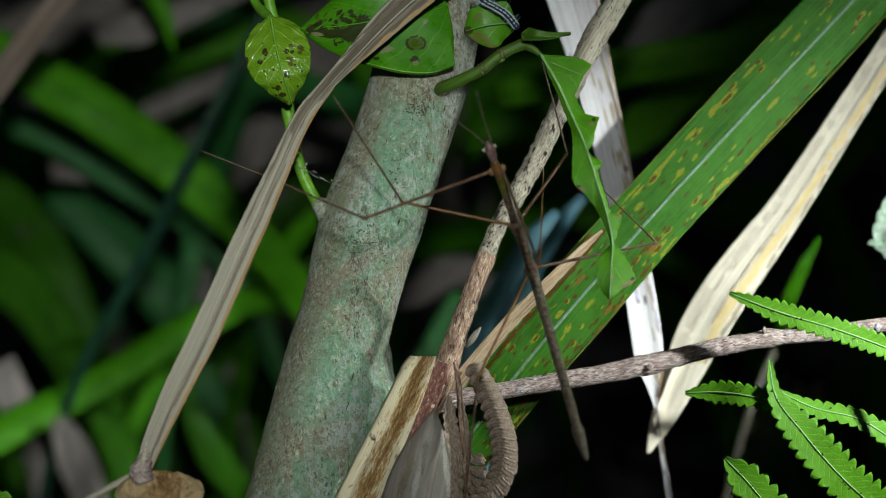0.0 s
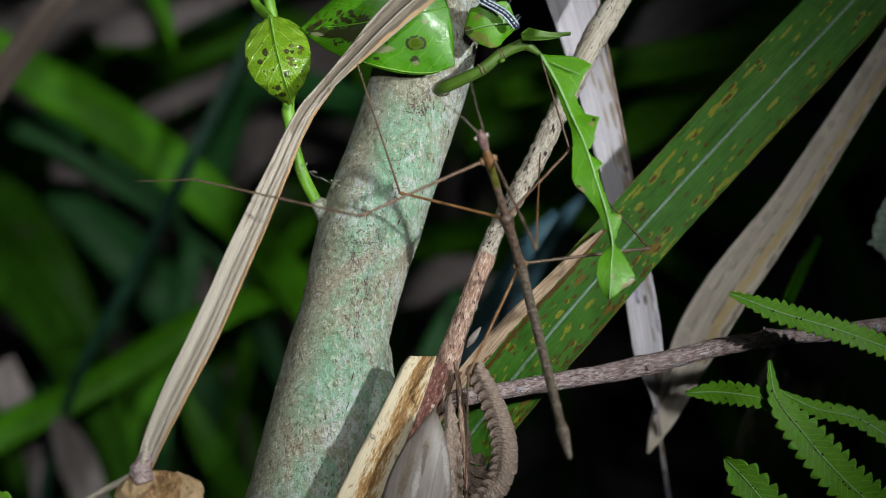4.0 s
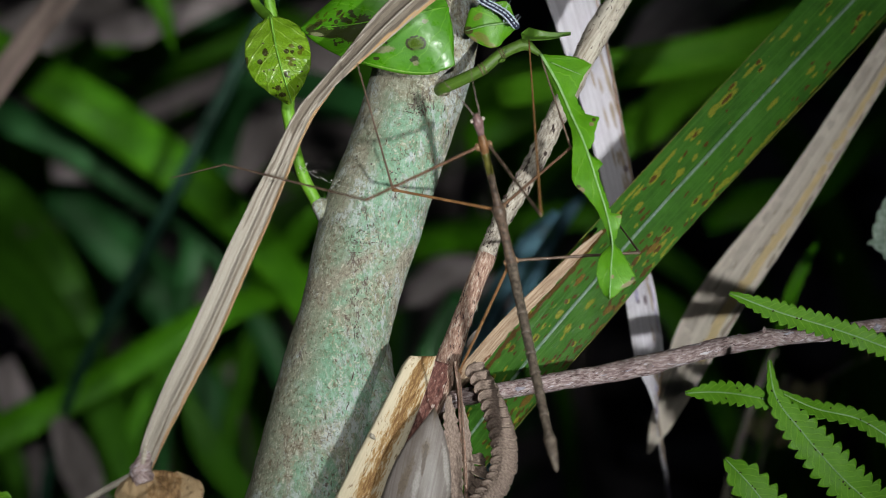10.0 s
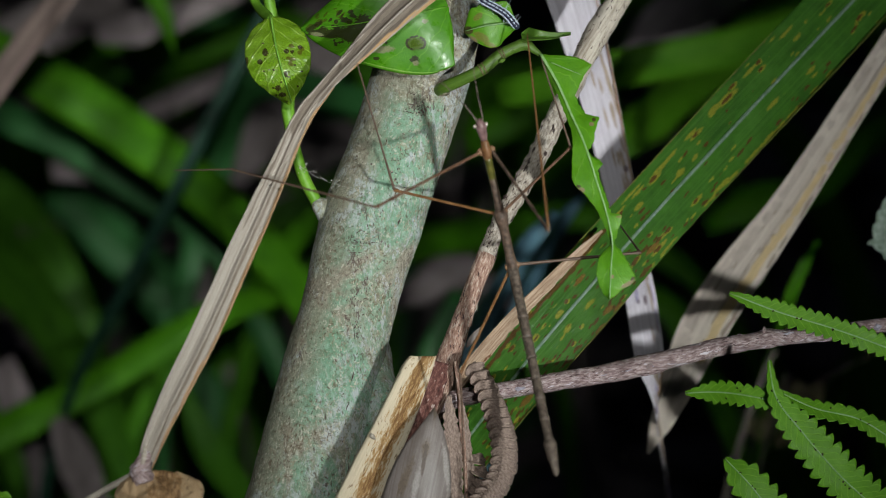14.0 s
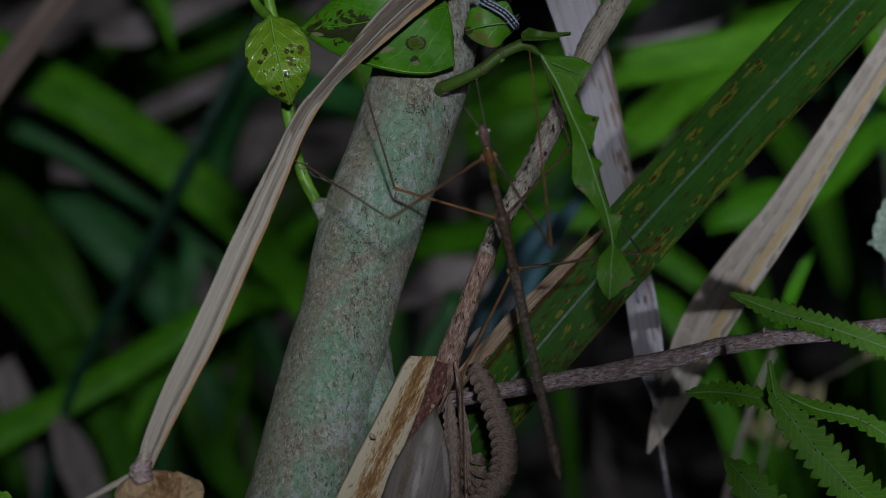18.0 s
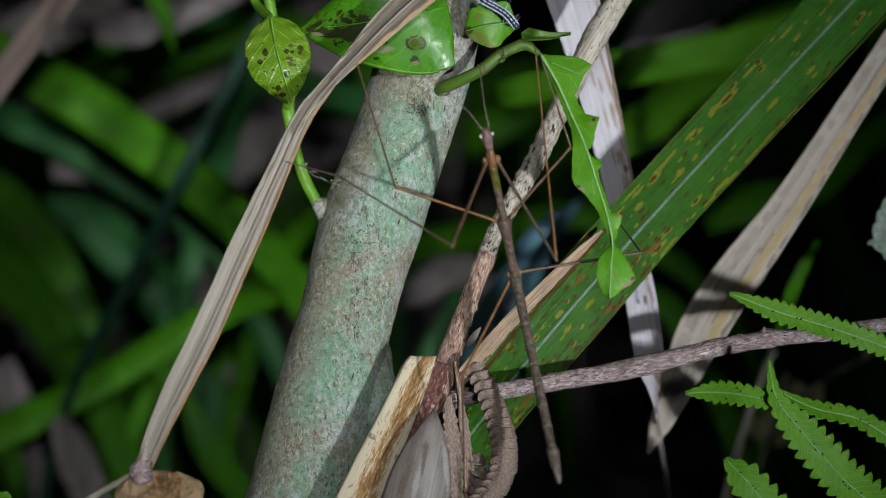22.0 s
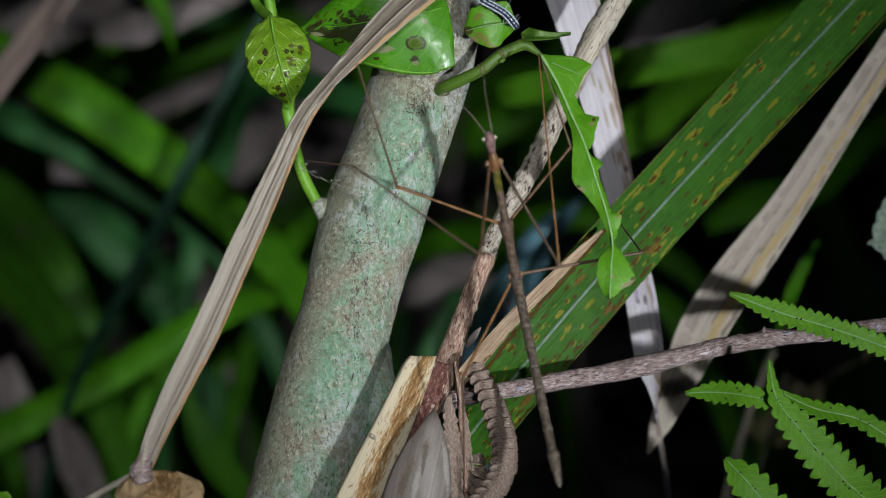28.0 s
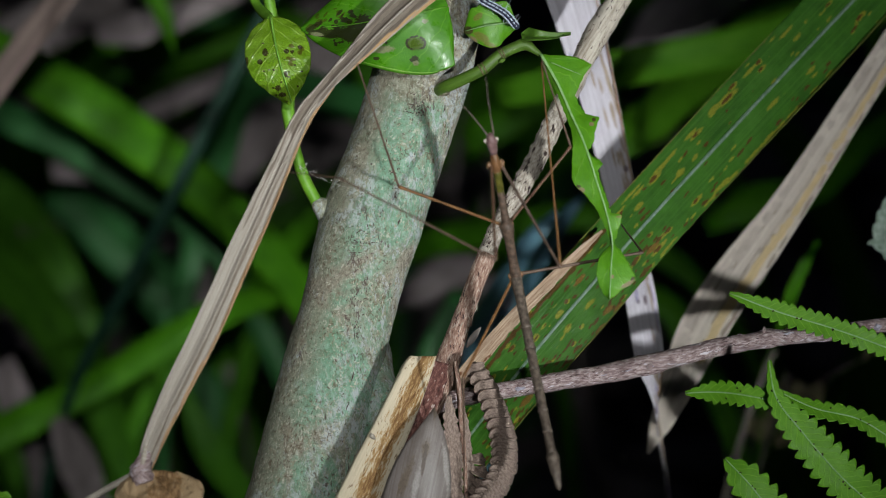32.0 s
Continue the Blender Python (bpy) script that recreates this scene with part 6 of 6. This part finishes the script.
MID_LEFT = ((0.0, 712, 358, 590, 170), (1.0, 730, 312, 646, 135), (2.0, 717, 328, 632, 114), (3.0, 713, 342, 632, 113), (6.0, 697, 340, 632, 113), (9.0, 695, 336, 632, 113), (14.0, 698, 337, 632, 113), (20.0, 699, 332, 632, 113), (25.0, 700, 331, 632, 113), (32.0, 706, 331, 632, 113))
MID_RIGHT = ((0.0, 1004, 272, 958, 104), (6.0, 1010, 262, 958, 104), (32.0, 1010, 260, 958, 104))
HIND_RIGHT = ((0.0, 1162, 430, 1066, 335), (1.0, 1158, 434, 1068, 340), (3.0, 1154, 436, 1068, 342), (6.0, 1136, 446, 1088, 385), (9.0, 1131, 447, 1094, 396), (17.0, 1134, 447, 1096, 396), (32.0, 1137, 447, 1098, 396))
HIND_LEFT = ((0.0, 846, 668, 824, 884), (2.0, 842, 668, 824, 884), (6.0, 815, 660, 822, 880), (9.0, 812, 658, 824, 876), (20.0, 818, 664, 822, 880), (32.0, 820, 668, 822, 884))
TIMES = (0.0, 0.5, 1.0, 1.5, 2.0, 2.5, 3.0, 4.0, 5.0, 6.0, 7.0, 8.0, 9.0, 10.0, 11.0, 12.0, 13.0, 14.0, 15.0, 16.0, 17.0, 18.0, 19.0, 20.0, 20.5, 21.0, 21.5, 22.0, 23.0, 24.0, 25.0, 26.5, 28.0, 29.5, 31.0, 32.0)


def at_time(table, t):
    """One row of a table of joints at t, between its rows by even steps."""
    ts = [r[0] for r in table]
    return [float(np.interp(t, ts, [r[i] for r in table])) for i in range(1, len(table[0]))]


def reach(start, x, y, length, near):
    """The end of a rigid limb from start, seen at (x, y) on the sheet."""
    way = (Q(x, y, 0) - EYE).normalized()
    mid = (start - EYE).dot(way)
    off = (start - EYE - way * mid).length
    if off >= length:
        return start + (EYE + way * mid - start).normalized() * length
    return EYE + way * (mid + (-1 if near else 1) * math.sqrt(length ** 2 - off ** 2))


def frame_along(a, b):
    """A pose at a with its x axis towards b and its z axis towards the eye."""
    x = (b - a).normalized()
    z = -FWD
    y = z.cross(x).normalized()
    z = x.cross(y)
    return Matrix(((x.x, y.x, z.x, a.x), (x.y, y.y, z.y, a.y), (x.z, y.z, z.z, a.z), (0, 0, 0, 1)))


THORAX, ABDOMEN = 258 * UNIT, 376 * UNIT
LEG_PLAN = {  # root on the thorax (x, y), lengths, whether each piece bends towards the eye
    "waver": (WAVER, (212, 7), (233, 285, 108), (True, False, False)),
    "fore": (FORE, (212, -8), (205, 375), (True, False)),
    "mid_left": (MID_LEFT, (98, 5), (188, 236), (False, True)),
    "mid_right": (MID_RIGHT, (100, -5), (172, 166), (False, True)),
    "hind_right": (HIND_RIGHT, (2, -6), (218, 136), (False, False)),
    "hind_left": (HIND_LEFT, (-4, 5), (208, 222), (True, False)),
}


def insect_pose(t):
    hx, hy, mx, my, tx, ty = at_time(BODY, t)
    mid = Q(mx, my, -0.030)
    head = reach(mid, hx, hy, THORAX, True)
    tail = reach(mid, tx, ty, ABDOMEN, True)
    root = frame_along(mid, head)
    out = {"root": root, "abdomen": frame_along(mid, tail)}
    for name, (table, hip, lengths, near) in LEG_PLAN.items():
        a = root @ Vector((hip[0] * UNIT, hip[1] * UNIT, -4 * UNIT))
        vals = at_time(table, t)
        for i, ln in enumerate(lengths):
            b = reach(a, vals[2 * i], vals[2 * i + 1], ln * UNIT, near[i])
            out[name, i] = frame_along(a, b)
            a = b
    return out


def rod(points, seg=10, rough=0.0):
    """A tapering rod along x from rows (x, width, height, y) in sheet units."""
    geo = Geo()
    geo.tube([Vector((p[0], p[3] if len(p) > 3 else 0, p[2])) * UNIT for p in points], [p[1] * 0.5 * UNIT for p in points], seg, rough, 900)
    return geo


def build_insect():
    ins = thing("stick_insect", None, "slender brown stick insect clinging between trunk and leaves", "stick insect")
    p0 = insect_pose(0.0)
    ins.matrix_world = p0["root"]
    hd = part("head", rod([(230, 9, 0), (235, 12.5, 0), (240, 14.5, 0), (248, 16.5, 1), (257, 18, 1), (263, 16, 1), (267, 10, 0), (270, 6, 0)], 18, 0.2), CHITIN_RED, ins, "reddish-brown head")
    for s in (-1, 1):
        part("eye", rod([(256, 2, 2, s * 8.5), (257.5, 5.5, 2, s * 9.5), (260.5, 5.5, 2, s * 9.5), (262, 2, 2, s * 8.5)], 10), EYE_PALE, hd, "small pale eye")
        tip = (375, 1.0, 10, s * 14 + 4) if s < 0 else (362, 1.0, 8, 56)
        part("antenna", rod([(264, 3.6, 2, s * 4), (272, 3.0, 3, s * 6), (300, 2.0, 5, s * 8 + (10 if s > 0 else 2)), (335, 1.5, 7, s * 11 + (27 if s > 0 else 4)), tip], 6), CHITIN_GREY, hd, "thin thread antenna")
    for s in (-1, 1):
        for cx, cw in ((212, 10), (98, 8), (2, 8)):
            part("coxa", rod([(cx - 6, 3, 0, s * (cw - 3)), (cx - 3, 9, -1, s * cw), (cx + 3, 9, -1, s * (cw + 1)), (cx + 7, 4, -1, s * (cw - 1))], 10, 0.2), CHITIN_TAN, ins, "tan leg joint")
    part("prothorax", rod([(198, 13, 0), (206, 15.5, 0), (214, 17, 0), (222, 14.5, 0), (228, 12.5, 0), (234, 10, 0)], 18, 0.22), CHITIN_ORANGE, ins, "orange-brown front of the thorax")
    part("mesothorax", rod([(100, 16, 0), (104, 16, 0), (130, 12.5, 0), (160, 13, 0), (166, 12, 0)], 14, 0.06), CHITIN, ins)
    part("neck", rod([(160, 11, 0), (164, 13.5, 0), (171, 12.5, 0), (178, 14, 0), (185, 12.5, 0), (192, 14, 0), (200, 14, 0), (202, 12, 0)], 16, 0.12), CHITIN_OLIVE, ins, "olive-green stretch of the thorax")
    part("metathorax", rod([(-8, 14, 0), (0, 20, 0), (8, 19, 0), (30, 16, 0), (70, 17, 0), (90, 23, 0), (99, 25, 0), (107, 17, 0)], 14, 0.06), CHITIN, ins)
    ab = new("abdomen", rod([(-6, 12, 0), (0, 19, 0), (12, 19, 0), (60, 17, 0), (61, 18, 0)], 14, 0.05).mesh("abdomen"))
    ab.data.materials.append(CHITIN_GREY)
    ab.parent = ins
    x = 58
    for k, w in enumerate((17, 16.5, 16.5, 16, 16, 15.5, 15)):
        seg = 37
        part("segment", rod([(x, w - 2, 0), (x + 3, w, 0), (x + seg - 5, w - 0.6, 0), (x + seg - 2, w + 2.2, 0), (x + seg + 1, w - 1, 0)], 14, 0.05), CHITIN_GREY, ab)
        x += seg
    part("tail_segment", rod([(x - 2, 15, 0), (x + 4, 22, 0), (x + 12, 20, 0), (x + 26, 17, 0), (x + 30, 19, 0), (x + 36, 14, 0), (x + 56, 11, 0), (x + 62, 3, 0)], 14, 0.08), CHITIN_GREY, ab, "thickened tail end")
    leg_parts = {}
    for name, (table, hip, lengths, near) in LEG_PLAN.items():
        amber = name in ("mid_left", "hind_left")
        for i, ln in enumerate(lengths):
            kind = ("femur", "tibia", "tarsus")[i]
            w = (5.8, 3.9, 2.4)[i]
            pts = [(-2, w * 0.9, 0), (3, w * 1.25, 0), (12, w, 0), (ln * 0.5, w * 0.9, 0), (ln - 10, w * 0.85, 0), (ln - 4, w * 1.2, 0), (ln + 1, w * 0.8, 0)]
            if i == len(lengths) - 1:
                k = ln - (20 if i == 1 else 10)
                pts = [(-2, w, 0), (4, w * 1.1, 0), (ln * 0.4, w * 0.85, 0), (k - 4, w * 0.7, 0), (k, w * 0.95, 0), (k + 4, w * 0.55, 0), (ln, w * 0.5, 0)]
            ob = new(kind, rod(pts, 9, 0.06).mesh(kind))
            ob.data.materials.append(LEG if (amber and i == 0) or (name == "fore" and i == 1) else LEG_BROWN if i == 0 and name in ("waver", "mid_right") else LEG_DARK if name == "hind_right" or i > 0 else CHITIN)
            ob.parent = ins
            leg_parts[name, i] = ob
            if i == 0:
                part("hip", rod([(-7, 5, 0), (-3, 9, 0), (2, 9, 0), (6, 6, 0)], 9, 0.1), CHITIN, ob)
    return ins, ab, leg_parts


EYE_PALE = plain("pale_insect_eye", (0.4, 0.34, 0.28), (0.6, 0.54, 0.46), 900, 0.3)

build_ground()
build_backdrop()
build_shrub()
build_stems()
build_withered()
build_serrated()
build_seed_head()
build_caterpillar()
build_web()
torch, monopod = build_torch()
insect, abdomen, leg_parts = build_insect()


def motions():
    held = [torch_pose(row) for row in TORCH]
    walk(torch, held)
    walk(monopod, [(t, m.inverted() @ staff_pose(m)) for t, m in held])
    poses = [(t, insect_pose(t)) for t in TIMES]
    walk(insect, [(t, p["root"]) for t, p in poses])
    walk(abdomen, [(t, p["root"].inverted() @ p["abdomen"]) for t, p in poses])
    for key, ob in leg_parts.items():
        walk(ob, [(t, p["root"].inverted() @ p[key]) for t, p in poses])


motions()
